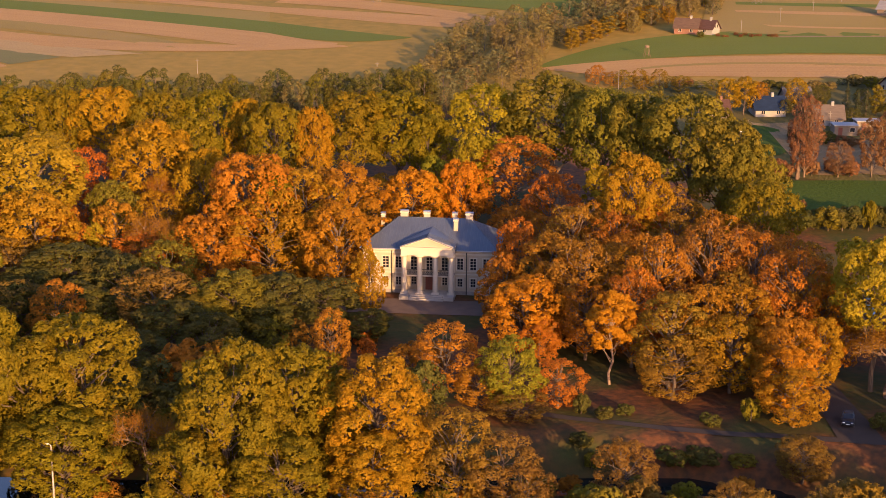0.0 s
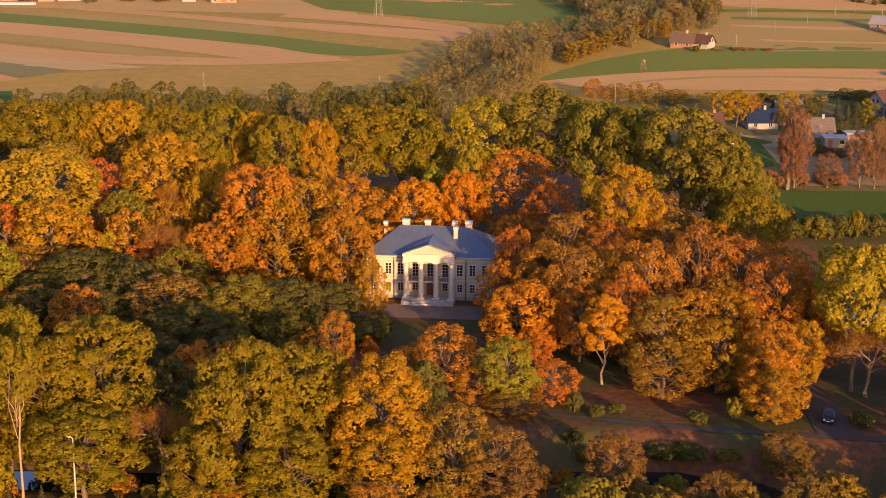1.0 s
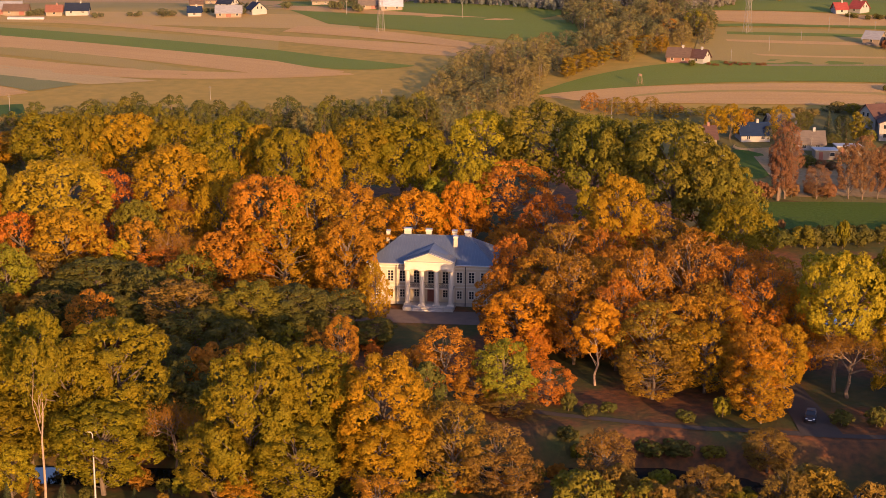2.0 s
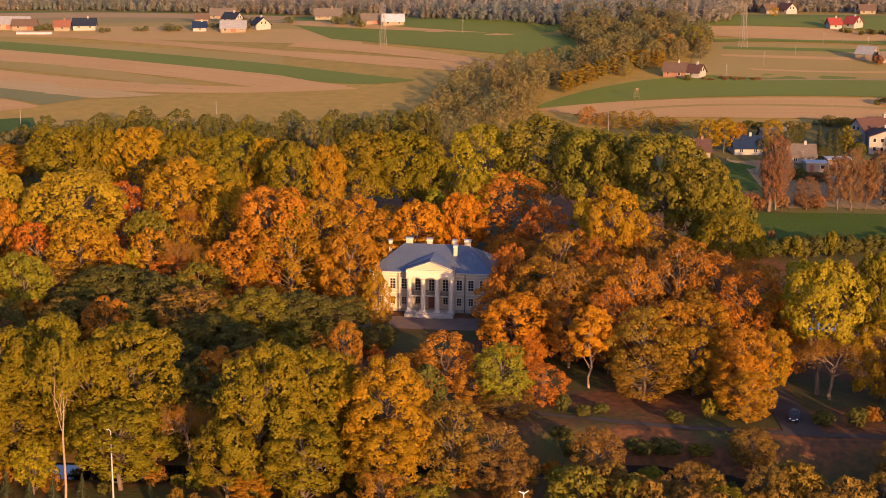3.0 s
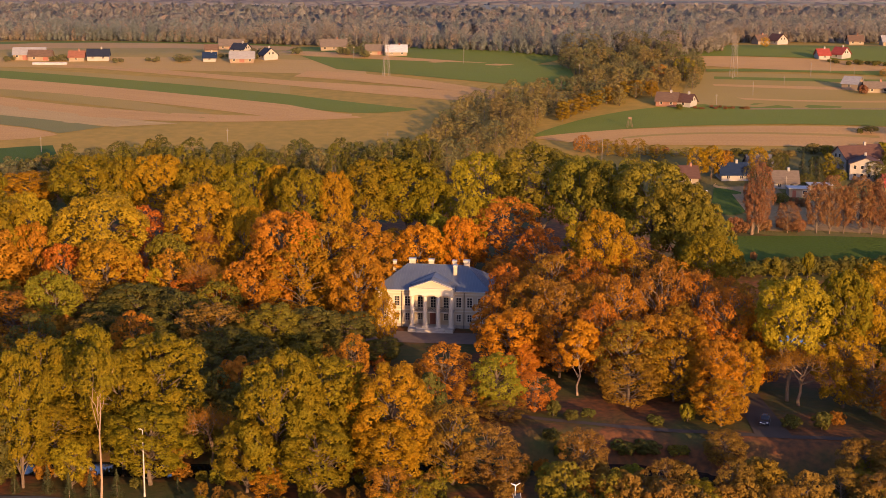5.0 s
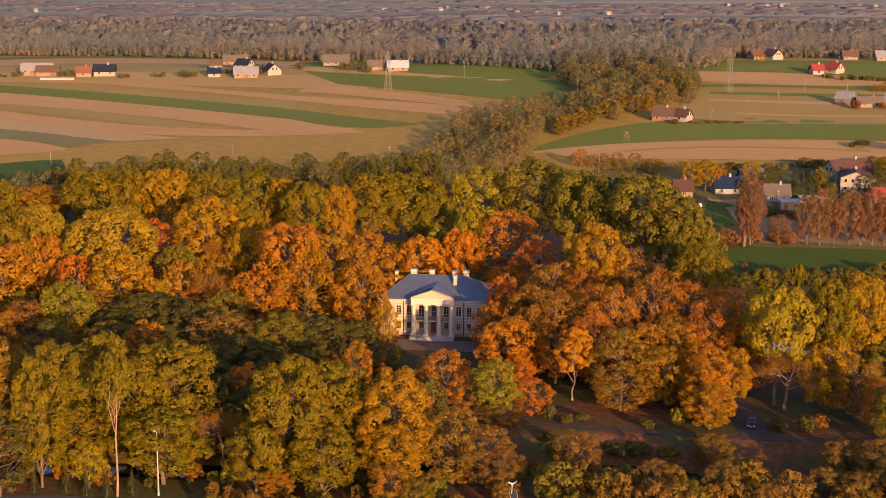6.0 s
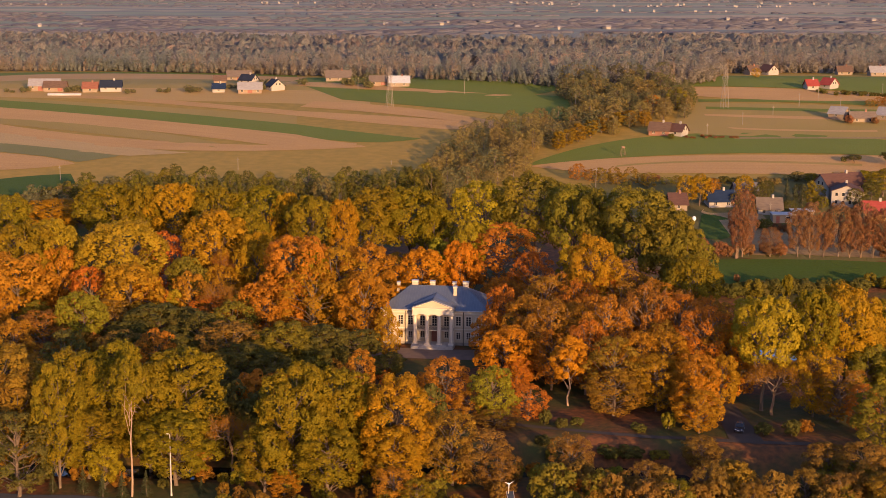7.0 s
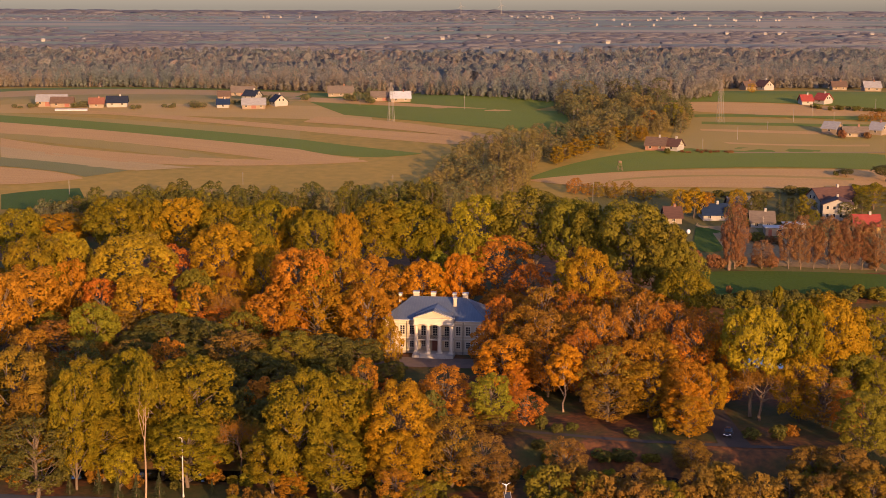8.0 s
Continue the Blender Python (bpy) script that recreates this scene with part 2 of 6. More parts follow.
def ground_z(x, y):
    """Valley floor, the park, the slope of the fields, the plain beyond it."""
    edge = 182 + 4 * soft(-x / 40) - 5 * soft((x - 34) / 18)
    vale = -3.1 * soft((edge - y) / 8.0) if y < 200 else 0.0
    d = min(y, 640) - 256
    rise = (0.088 + 0.006 * math.tanh(x / 80)) * (math.hypot(d, 12) + d) / 2
    rise -= 8 * soft((y - 700) / 400)
    far = 42 * min(1.0, max(0.0, (y - 1000) / 3850)) ** 1.3
    side = 30 * soft((abs(x) - 1100) / 3000) if y < 900 else 0.0
    bed = -1.5 * soft(1.45 - abs(y - stream_y(x)) / 3.4) if 145 < y < 190 else 0.0
    pond = -1.8 * soft(1.4 - math.hypot((x - 77) / 9.0, (y - 243) / 7.0))
    return rise + far + side + vale + bed + pond


# ---- ground ----
def steps(stops):
    out = []
    for a, b2, d in stops:
        k = max(1, round((b2 - a) / d))
        out += [a + (b2 - a) * i / k for i in range(k)]
    return out + [stops[-1][1]]


def make_ground():
    ys = steps([(-2600, -600, 400), (-600, -100, 100), (-100, 140, 16), (140, 192, 1.3), (192, 250, 5), (250, 900, 8), (900, 1600, 40), (1600, 4900, 150)])
    xs = steps([(-4200, -1400, 280), (-1400, -440, 60), (-440, 440, 8), (440, 1400, 60), (1400, 4200, 280)])
    verts = [(x, y, ground_z(x, y)) for y in ys for x in xs]
    w = len(xs)
    faces = [(j * w + i, j * w + i + 1, j * w + i + w + 1, j * w + i + w) for j in range(len(ys) - 1) for i in range(w - 1)]
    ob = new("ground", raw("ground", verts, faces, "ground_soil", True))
    tagged(ob, "rolling ground with leaf litter, rough grass, meadow and haze-tinted far plain", "ground", kind="structure")


make_ground()
LIFT = [0.05]


def field(kind, top, bottom, name="field", label=""):
    """A strip between two bowed borders, draped on the ground."""
    def along(p, u):
        (a, b2, c) = [np.array(q, float) for q in p]
        mid = 2 * b2 - (a + c) / 2
        return (1 - u) ** 2 * a + 2 * u * (1 - u) * mid + u * u * c
    long = sum(math.dist(top[i], top[i + 1]) for i in range(2))
    wide = math.dist(top[1], bottom[1])
    nu, nv = max(6, int(long / (7 if not label else 1.5))), max(2, int(wide / 6))
    lift = 0.07
    if not label:
        LIFT[0] += 0.004
        lift = LIFT[0]
    verts, uv = [], []
    for j in range(nv + 1):
        for i in range(nu + 1):
            u, v = i / nu, j / nv
            p = along(top, u) * (1 - v) + along(bottom, u) * v
            edge = 0.5 * (noise.noise((p[0] * 0.15, p[1] * 0.15, 3)) if j in (0, nv) else 0)
            verts.append((p[0], p[1] + edge, ground_z(p[0], p[1]) + lift))
            uv.append((u * long, v * wide))
    w = nu + 1
    faces = [(j * w + i + w, j * w + i + w + 1, j * w + i + 1, j * w + i) for j in range(nv) for i in range(nu)]
    me = raw(name, verts, faces, "field_" + kind if "field_" + kind in MATS else kind, True)
    layer = me.uv_layers.new(name="metres")
    idx = np.zeros(len(me.loops), int)
    me.loops.foreach_get("vertex_index", idx)
    layer.data.foreach_set("uv", np.array(uv)[idx].ravel())
    ob = new(name, me)
    words = {"rough": "rough shaded grass round the village plots", "stubble": "bare pinkish-tan stubble field strip", "pale": "pale tan harvested field strip", "olive": "olive-brown grass field strip",
             "meadow": "dry brownish meadow strip", "green": "dark green winter crop field strip", "lawn": "green mown grass field, darkened in colour for tree shade",
             "cabbage": "grey-green cabbage field in rows", "earth": "bare sandy yard soil with tracks"}
    tagged(ob, label or words[kind], "field" if not label else "path", kind="structure")


field("rough", [(50, 411), (91, 417), (153, 420)], [(54, 350), (82, 321), (123, 319)])
field("green", [(-245, 731), (-172, 760), (-77, 716)], [(-236, 702), (-168, 737), (-74, 689)])
field("stubble", [(-236, 702), (-168, 737), (-70, 693)], [(-221, 654), (-157, 686), (-70, 659)])
field("olive", [(-221, 654), (-154, 686), (-51, 650)], [(-211, 622), (-131, 625), (-37, 612)])
field("meadow", [(-211, 622), (-131, 627), (-35, 612)], [(-204, 597), (-124, 590), (-30, 572)])
field("stubble", [(-172, 605), (-139, 598), (-62, 560)], [(-167, 598), (-122, 580), (-60, 547)])
field("stubble", [(-62, 560), (-9, 538), (39, 514)], [(-60, 547), (-18, 522), (5, 510)])
field("olive", [(-204, 597), (-131, 574), (-60, 547)], [(-202, 590), (-131, 563), (-58, 526)])
field("green", [(-202, 590), (-131, 563), (-58, 526)], [(-196, 570), (-127, 541), (-56, 503)])
field("green", [(-58, 526), (-31, 507), (-7, 492)], [(-56, 503), (-32, 486), (-8, 490)])
field("stubble", [(-196, 570), (-127, 541), (-56, 503)], [(-187, 541), (-122, 515), (-53, 474)])
field("stubble", [(-56, 503), (-41, 489), (-31, 483)], [(-53, 474), (-40, 475), (-31, 480)])
field("olive", [(-187, 541), (-129, 519), (-83, 485)], [(-183, 529), (-125, 500), (-81, 475)])
field("stubble", [(-183, 529), (-110, 491), (-29, 479)], [(-177, 509), (-106, 473), (-27, 476)])
field("pale", [(-177, 509), (-130, 484), (-91, 466)], [(-170, 486), (-138, 471), (-112, 460)])
field("cabbage", [(-170, 486), (-141, 474), (-115, 460)], [(-165, 468), (-143, 459), (-128, 448)])
field("stubble", [(-164, 466), (-143, 458), (-129, 447)], [(-155, 434), (-141, 437), (-128, 445)])
field("green", [(-70, 688), (-6, 678), (59, 610)], [(-74, 660), (-16, 621), (39, 589)])
field("stubble", [(-74, 660), (-16, 621), (38, 591)], [(-77, 637), (-21, 613), (26, 586)])
field("green", [(-64, 631), (-21, 613), (57, 588)], [(-44, 589), (-10, 568), (55, 525)])
field("stubble", [(-56, 585), (-15, 564), (28, 521)], [(-61, 570), (-19, 547), (34, 508)])
field("stubble", [(31, 438), (83, 455), (164, 456)], [(51, 427), (93, 426), (154, 423)])
field("green", [(32, 443), (92, 496), (172, 485)], [(33, 440), (98, 459), (164, 456)])
field("olive", [(106, 569), (150, 565), (194, 557)], [(90, 499), (132, 490), (173, 488)])
field("green", [(114, 578), (145, 578), (192, 573)], [(113, 571), (156, 570), (188, 561)])
field("stubble", [(101, 612), (152, 610), (204, 590)], [(102, 596), (140, 578), (199, 575)])
field("green", [(130, 659), (177, 661), (223, 654)], [(103, 612), (152, 612), (205, 594)])
field("olive", [(62, 439), (98, 447), (148, 442)], [(61, 436), (98, 444), (147, 438)])
field("earth", [(113, 490), (141, 490), (174, 491)], [(112, 487), (141, 488), (173, 488)])
field("stubble", [(110, 541), (148, 536), (187, 532)], [(110, 537), (146, 530), (185, 527)])
field("stubble", [(114, 511), (141, 506), (172, 506)], [(116, 507), (140, 503), (171, 502)])
field("green", [(114, 559), (152, 555), (192, 552)], [(113, 553), (150, 548), (190, 545)])
field("pale", [(81, 375), (83, 370), (97, 370)], [(80, 373), (82, 368), (96, 368)])
field("lawn", [(-149, 417), (-138, 424), (-125, 428)], [(-142, 394), (-130, 397), (-119, 411)])
field("lawn", [(71, 318), (97, 319), (122, 316)], [(68, 293), (91, 296), (115, 293)])
field("lawn", [(79, 368), (82, 368), (86, 364)], [(74, 344), (78, 339), (83, 343)])
field("earth", [(83, 370), (89, 371), (97, 373)], [(83, 325), (90, 323), (99, 329)])
field("earth", [(93, 354), (105, 354), (118, 354)], [(89, 326), (101, 323), (123, 320)])
stream = new("stream", raw("stream", [(-400, 150, -3.75), (400, 150, -3.75), (400, 182, -3.75), (-400, 182, -3.75)], [(0, 1, 2, 3)], "water"))
tagged(stream, "still dark stream water reflecting the blue sky", "water", kind="structure")
pond = new("pond", raw("pond", [(62, 233, -0.6), (92, 233, -0.6), (92, 253, -0.6), (62, 253, -0.6)], [(0, 1, 2, 3)], "water"))
tagged(pond, "small still pond between the trees", "water", kind="structure")


# ---- trees ----
def leaves(rng, centres, normals, a, b2, stray=0.3):
    """Pointed leaf sprays at the given centres, facing about along the normals."""
    k = len(centres)
    d = normals + rng.normal(0, stray, (k, 3))
    d /= np.linalg.norm(d, axis=1)[:, None] + 1e-9
    s = rng.normal(0, 1, (k, 3))
    u = np.cross(d, s)
    u /= np.linalg.norm(u, axis=1)[:, None] + 1e-9
    v = np.cross(d, u)
    f = rng.uniform(0.7, 1.35, (k, 1))
    u, v = u * a * f, v * b2 * f
    three = np.stack([centres - u, centres + u * 0.55 - v, centres + u * 0.45 + v], 1)
    return three.reshape(-1, 3)


def leaf_mesh(name, verts):
    k = len(verts) // 3
    me = bpy.data.meshes.new(name)
    me.vertices.add(3 * k)
    me.vertices.foreach_set("co", verts.astype(np.float32).ravel())
    me.loops.add(3 * k)
    me.loops.foreach_set("vertex_index", np.arange(3 * k, dtype=np.int32))
    me.polygons.add(k)
    me.polygons.foreach_set("loop_start", np.arange(0, 3 * k, 3, dtype=np.int32))
    me.update(calc_edges=True)
    me.materials.append(None)
    return me


def ball(rng, k):
    d = rng.normal(0, 1, (k, 3))
    return d / np.linalg.norm(d, axis=1)[:, None]


def limb(bm, p, q, r0, r1, rng, bend=0.08, sides=5, segs=3):
    p, q = np.array(p, float), np.array(q, float)
    span = np.linalg.norm(q - p)
    last = p
    for i in range(segs):
        u = (i + 1) / segs
        nxt = p + (q - p) * u + (rng.normal(0, bend * span, 3) if i < segs - 1 else 0)
        tube(bm, last, nxt, r0 + (r1 - r0) * i / segs, r0 + (r1 - r0) * u, sides)
        last = nxt
    return last


SHAPES = {
    # height, radius, crown foot, boughs, bough radius, leaves, leaf half sizes, inner leaves, unevenness
    "oak": (22.0, 7.0, 0.12, 70, 0.245, 13000, (0.18, 0.13), 2600, 0.24),
    "maple": (18.0, 6.0, 0.04, 70, 0.235, 9500, (0.17, 0.115), 1900, 0.20),
    "lime": (18.0, 6.0, 0.03, 76, 0.215, 7000, (0.165, 0.105), 1500, 0.20),
    "oak_b": (22.0, 7.0, 0.34, 62, 0.26, 8500, (0.19, 0.14), 1900, 0.24),
    "maple_b": (18.0, 6.0, 0.15, 66, 0.24, 6600, (0.19, 0.13), 1600, 0.20),
    "lime_b": (18.0, 6.0, 0.12, 70, 0.22, 5000, (0.19, 0.12), 1200, 0.20),
    "high": (22.0, 7.0, 0.36, 60, 0.26, 12000, (0.185, 0.135), 2400, 0.24),
    "slim": (22.0, 4.5, 0.38, 34, 0.30, 7000, (0.185, 0.135), 1300, 0.34),
    "ash": (22.0, 4.5, 0.62, 26, 0.30, 3600, (0.185, 0.13), 500, 0.34),
    "column": (16.0, 3.0, 0.06, 34, 0.34, 4200, (0.20, 0.12), 900, 0.2),
    "bush": (4.0, 2.2, 0.02, 16, 0.36, 900, (0.17, 0.115), 260, 0.3),
    "under": (9.0, 4.0, 0.02, 28, 0.31, 1150, (0.24, 0.16), 330, 0.3),
    "thin": (16.0, 5.0, 0.06, 60, 0.25, 6800, (0.18, 0.09), 1100, 0.26),
    "far": (14.0, 5.0, 0.02, 34, 0.27, 1700, (0.22, 0.15), 420, 0.18),
}
CACHE = {}


def tree_mesh(kind, variant):
    """Trunk and crown meshes: leaves over the knobbly outer skin of many overlapping boughs."""
    if (kind, variant) in CACHE:
        return CACHE[kind, variant]
    h, r, foot, lobes, lr, count, (a, b2), inner, uneven = SHAPES[kind]
    rng = np.random.default_rng(17 * variant + len(kind) * 101 + ord(kind[0]))
    zc, zr = h * (1 + foot) / 2, h * (1 - foot) / 2
    bm = bmesh.new()
    top = np.array((rng.normal(0, 0.3), rng.normal(0, 0.3), h * 0.72))
    bushy, back = kind in ("far", "bush", "under"), kind.endswith("_b")
    limb(bm, (0, 0, -0.6), top, r * 0.055, r * 0.018, rng, 0.006 if kind == "ash" else 0.015, 5 if bushy or back else 8, 2 if bushy else 5)
    round_top = 3.0 if kind[:3] in ("oak", "hig") else 2.3
    skew = rng.normal(0, 0.07, 2)
    centres, sizes = [], []
    for i in range(lobes):
        u = 1 - 1.9 * (i + 0.5) / lobes + rng.normal(0, 0.05)
        u, az = min(u, 0.98), i * 2.39996 + rng.normal(0, 0.3)
        wide = (1 - abs(u) ** round_top) ** 0.5 if u > 0 else 1 - 0.55 * abs(u) ** 2.4
        d = np.array((math.cos(az) * wide, math.sin(az) * wide, u))
        bulge = 1 + 0.30 * noise.noise((d[0] * 1.3 + variant * 5, d[1] * 1.3, d[2] * 1.3 + len(kind)))
        q = lr * r * rng.uniform(0.78, 1.2)
        reach = (1 - lr * 0.92) * rng.uniform(1 - uneven, 1.06)
        c = np.array((d[0] * r * reach * bulge + skew[0] * u * r, d[1] * r * reach * bulge + skew[1] * u * r, zc + u * (zr - q * 0.9) * (0.5 + 0.5 * reach / (1 - lr * 0.92))))
        c[2] = max(c[2], q * 0.5)
        centres.append(c)
        sizes.append(q)
        start = np.array((0, 0, np.clip(c[2] - rng.uniform(0.12, 0.3) * h, h * 0.08, h * 0.6)))
        if kind == "ash":
            if i % 3 == 0:
                limb(bm, (0, 0, h * rng.uniform(0.45, 0.7)), c, r * 0.016, r * 0.006, rng, 0.06, 4, 3)
        elif kind == "thin":
            limb(bm, start, c, r * 0.024, r * 0.009, rng, 0.05, 4, 3)
            for j in range(2):
                limb(bm, c - (c - start) * rng.uniform(0, 0.3), c + (ball(rng, 1)[0] * 0.8 + np.array((d[0] * 0.5, d[1] * 0.5, 0.6))) * q, r * 0.009, r * 0.004, rng, 0.05, 3, 1)
        elif not bushy and i % (3 if back else 2) == 0:
            limb(bm, start, c, r * 0.02, r * 0.006, rng, 0.06, 3 if back else 4, 2 if back else 3)
        elif bushy and i % 4 == 0:
            limb(bm, start, c, r * 0.02, r * 0.006, rng, 0.0, 3, 1)
    centres, sizes = np.array(centres), np.array(sizes)
    axis = centres - np.array((0, 0, zc * 0.8))
    axis /= np.linalg.norm(axis, axis=1)[:, None] + 1e-9
    # knobs: small rounded tufts over the outer half of every bough
    per = 12
    out_way = ball(rng, lobes * per) + np.repeat(axis, per, 0) * 0.75 + np.array((0, 0, 0.2))
    out_way /= np.linalg.norm(out_way, axis=1)[:, None]
    knobs = np.repeat(centres, per, 0) + out_way * np.repeat(sizes, per)[:, None] * rng.uniform(0.45, 0.85, (lobes * per, 1))
    knob_r = np.repeat(sizes, per) * rng.uniform(0.22, 0.38, lobes * per)

    def skin(mid, rad, many, shell, ways, clear):
        """Places and directions on the outer skin of the given balls, clear of the boughs."""
        m = int(many * 2.6)
        k = rng.choice(len(mid), m, p=rad ** 2 / (rad ** 2).sum())
        n1 = ball(rng, m) + ways[k] * 0.35
        n1 /= np.linalg.norm(n1, axis=1)[:, None]
        p = mid[k] + n1 * rad[k][:, None] * rng.uniform(*shell, (m, 1))
        free = (n1[:, 2] > -0.4) | (rng.random(m) < 0.55)
        for j in range(lobes):
            free &= ((p - centres[j]) ** 2).sum(1) > (clear * sizes[j]) ** 2
        keep = np.flatnonzero(free)[:many]
        return p[keep], n1[keep], k[keep]

    p, n1, k = skin(knobs, knob_r, count, (0.75, 1.08), out_way, 0.74)
    face = n1 + out_way[k] * 0.5 + np.array((0, 0, 0.12))
    out = [leaves(rng, p, face, a, b2, 0.8 if kind == "thin" else 0.36 if kind == "far" else 0.42 if back else 0.55)]
    p, n1, k = skin(centres, sizes, int(inner * 1.5), (0.74, 0.86), axis, 0.66)
    out.append(leaves(rng, p, n1, a * (1.2 if kind == "thin" else 1.75), b2 * (1.2 if kind == "thin" else 1.85), 0.3))
    trunk = bpy.data.meshes.new("trunk")
    bm.to_mesh(trunk)
    bm.free()
    trunk.materials.append(None)
    CACHE[kind, variant] = trunk, leaf_mesh("crown", np.concatenate(out)), h, r
    return CACHE[kind, variant]


def bare_mesh(variant):
    if ("bare", variant) in CACHE:
        return CACHE["bare", variant]
    rng = np.random.default_rng(300 + variant)
    bm = bmesh.new()
    tips = []

    def grow(p, d, length, rad, depth):
        q = p + d * length
        end = limb(bm, p, q, rad, rad * 0.62, rng, 0.05, 5 if depth < 2 else 3, 3 if depth < 2 else 1 + (depth < 4))
        if depth == 5:
            tips.append(end)
            return
        for i in range(3 if depth else 5):
            s = d * 0.75 + ball(rng, 1)[0] * 0.75 + np.array((0, 0, 0.16))
            s /= np.linalg.norm(s)
            grow(q - d * length * rng.uniform(0, 0.35) * (depth > 0), s, length * rng.uniform(0.56, 0.8), rad * 0.6, depth + 1)
    grow(np.array((0, 0, -0.5)), np.array((0.04, 0.02, 1.0)), 5.5, 0.34, 0)
    tips = np.array(tips)
    spot = np.repeat(tips, 16, 0) + rng.normal(0, 0.55, (len(tips) * 16, 3))
    trunk = bpy.data.meshes.new("trunk")
    bm.to_mesh(trunk)
    bm.free()
    trunk.materials.append(None)
    CACHE["bare", variant] = trunk, leaf_mesh("crown", leaves(rng, spot, ball(rng, len(spot)), 0.42, 0.035)), 16.0, 6.5
    return CACHE["bare", variant]


def spruce_mesh(variant):
    if ("spruce", variant) in CACHE:
        return CACHE["spruce", variant]
    rng = np.random.default_rng(500 + variant)
    bm = tube(bmesh.new(), (0, 0, -0.5), (0, 0, 11.8), 0.2, 0.03, 7)
    spot, face = [], []
    for z in np.arange(0.5, 12, 0.42):
        w = 2.8 * (1 - z / 12.2)
        for i in range(int(9 + 12 * w / 2.8)):
            a = rng.uniform(0, 6.283)
            for s in np.arange(0.35, 1.05, 0.2):
                spot.append((math.cos(a) * w * s, math.sin(a) * w * s, z - 0.5 * s * w / 2.8 + rng.normal(0, 0.06)))
                face.append((math.cos(a) * 0.5, math.sin(a) * 0.5, 0.9))
    trunk = bpy.data.meshes.new("trunk")
    bm.to_mesh(trunk)
    bm.free()
    trunk.materials.append(None)
    CACHE["spruce", variant] = trunk, leaf_mesh("crown", leaves(rng, np.array(spot), np.array(face), 0.26, 0.13)), 12.0, 2.8
    return CACHE["spruce", variant]


WORDS = {"olive": "olive-yellow", "moss": "deep olive-green", "gold": "golden", "yellow": "bright yellow", "amber": "amber-orange", "orange": "warm orange", "flame": "glowing orange",
         "rust": "rusty brown", "red": "dull red-brown", "brown": "brown thinning", "green": "yellow-green", "dark": "shade-painted dark green", "fir": "blue-green",
         "dull": "dull brick-red", "bronze": "golden-brown", "dusk": "withered brown", "hedge": "olive-brown", "hedge_dark": "haze-dulled dark green", "pale": "few remaining pale", "twig": "few withered brown"}
TURNS = random.Random(5)


def plant(kind, tone, x, y, h, r, group="park trees", name=""):
    v = TURNS.randrange(3)
    if kind == "spruce":
        trunk, crown, h0, r0 = spruce_mesh(v)
        leaf, bark = "leaves_" + tone, "bark"
    elif kind == "bare":
        trunk, crown, h0, r0 = bare_mesh(v % 2)
        leaf, bark = "leaves_brown", "twig_bark"
    else:
        trunk, crown, h0, r0 = tree_mesh(kind + "_b" if y > 208 and not (abs(x - 4) < 34 and y < 258) and kind in ("oak", "maple", "lime") else kind, v)
        leaf, bark = "leaves_" + tone, "pale_bark" if kind in ("slim", "ash") else "twig_bark" if kind == "thin" else "bark"
    names = {"oak": "oak_tree", "maple": "maple_tree", "lime": "lime_tree", "high": "oak_tree", "slim": "ash_tree", "ash": "ash_tree", "column": "poplar_tree", "bare": "bare_tree", "under": "young_tree", "spruce": "spruce_tree", "far": "field_tree", "bush": "bush", "thin": "birch_tree"}
    root = new(name or names[kind])
    k = r / r0 * (1.14 if kind in ("oak", "maple", "lime", "high", "thin") else 1.0)
    root.matrix_world = pose(x, y, ground_z(x, y) - 0.1, 0, 0, TURNS.uniform(0, 360)) @ Matrix.Diagonal((k, k, h / h0, 1))
    for nm, me, mat in (("trunk", trunk, bark), ("crown", crown, leaf)):
        ob = new(nm, me)
        ob.parent = root
        ob.material_slots[0].link = "OBJECT"
        ob.material_slots[0].material = MATS[mat]
    shape = {"oak": "broad domed oak", "maple": "full-crowned maple", "lime": "fine-twigged lime tree", "high": "high-crowned oak", "slim": "tall slender tree with leaning pale trunk", "ash": "tall ash with long pale bare trunk", "column": "narrow upright poplar",
             "bare": "nearly bare tree with pale branches", "under": "low bushy young tree", "spruce": "small conical spruce", "far": "rounded hedgerow tree", "bush": "low rounded bush", "thin": "thinly leaved upright tree with visible twigs"}[kind]
    tagged(root, f"{shape} with {WORDS[tone]} autumn leaves", "bush" if kind == "bush" else "tree", group)
    return root


plant("oak", "olive", -111.3, 309.1, 19.6, 5.9)
plant("oak", "gold", -105.3, 331.2, 13.7, 9.0)
plant("oak", "olive", -84.5, 313.6, 22.1, 8.5)
plant("oak", "olive", -76.3, 308.1, 22.6, 5.3)
plant("oak", "gold", -67.6, 308.1, 23.4, 7.2)
plant("oak", "olive", -57.0, 306.6, 22.7, 6.4)
plant("oak", "olive", -44.4, 307.0, 22.9, 6.4)
plant("oak", "gold", -38.1, 303.6, 21.9, 4.1)
plant("oak", "olive", -30.5, 292.2, 23.8, 6.1)
plant("oak", "gold", -23.2, 290.4, 22.9, 3.9)
plant("oak", "olive", -15.7, 297.1, 24.4, 6.9)
plant("oak", "olive", -6.4, 300.8, 24.0, 8.8)
plant("oak", "olive", -0.5, 295.0, 20.5, 5.0)
plant("oak", "yellow", 11.9, 305.2, 24.6, 7.2)
plant("oak", "moss", 25.5, 299.1, 27.7, 9.5)
plant("oak", "moss", 33.2, 287.0, 27.8, 7.0)
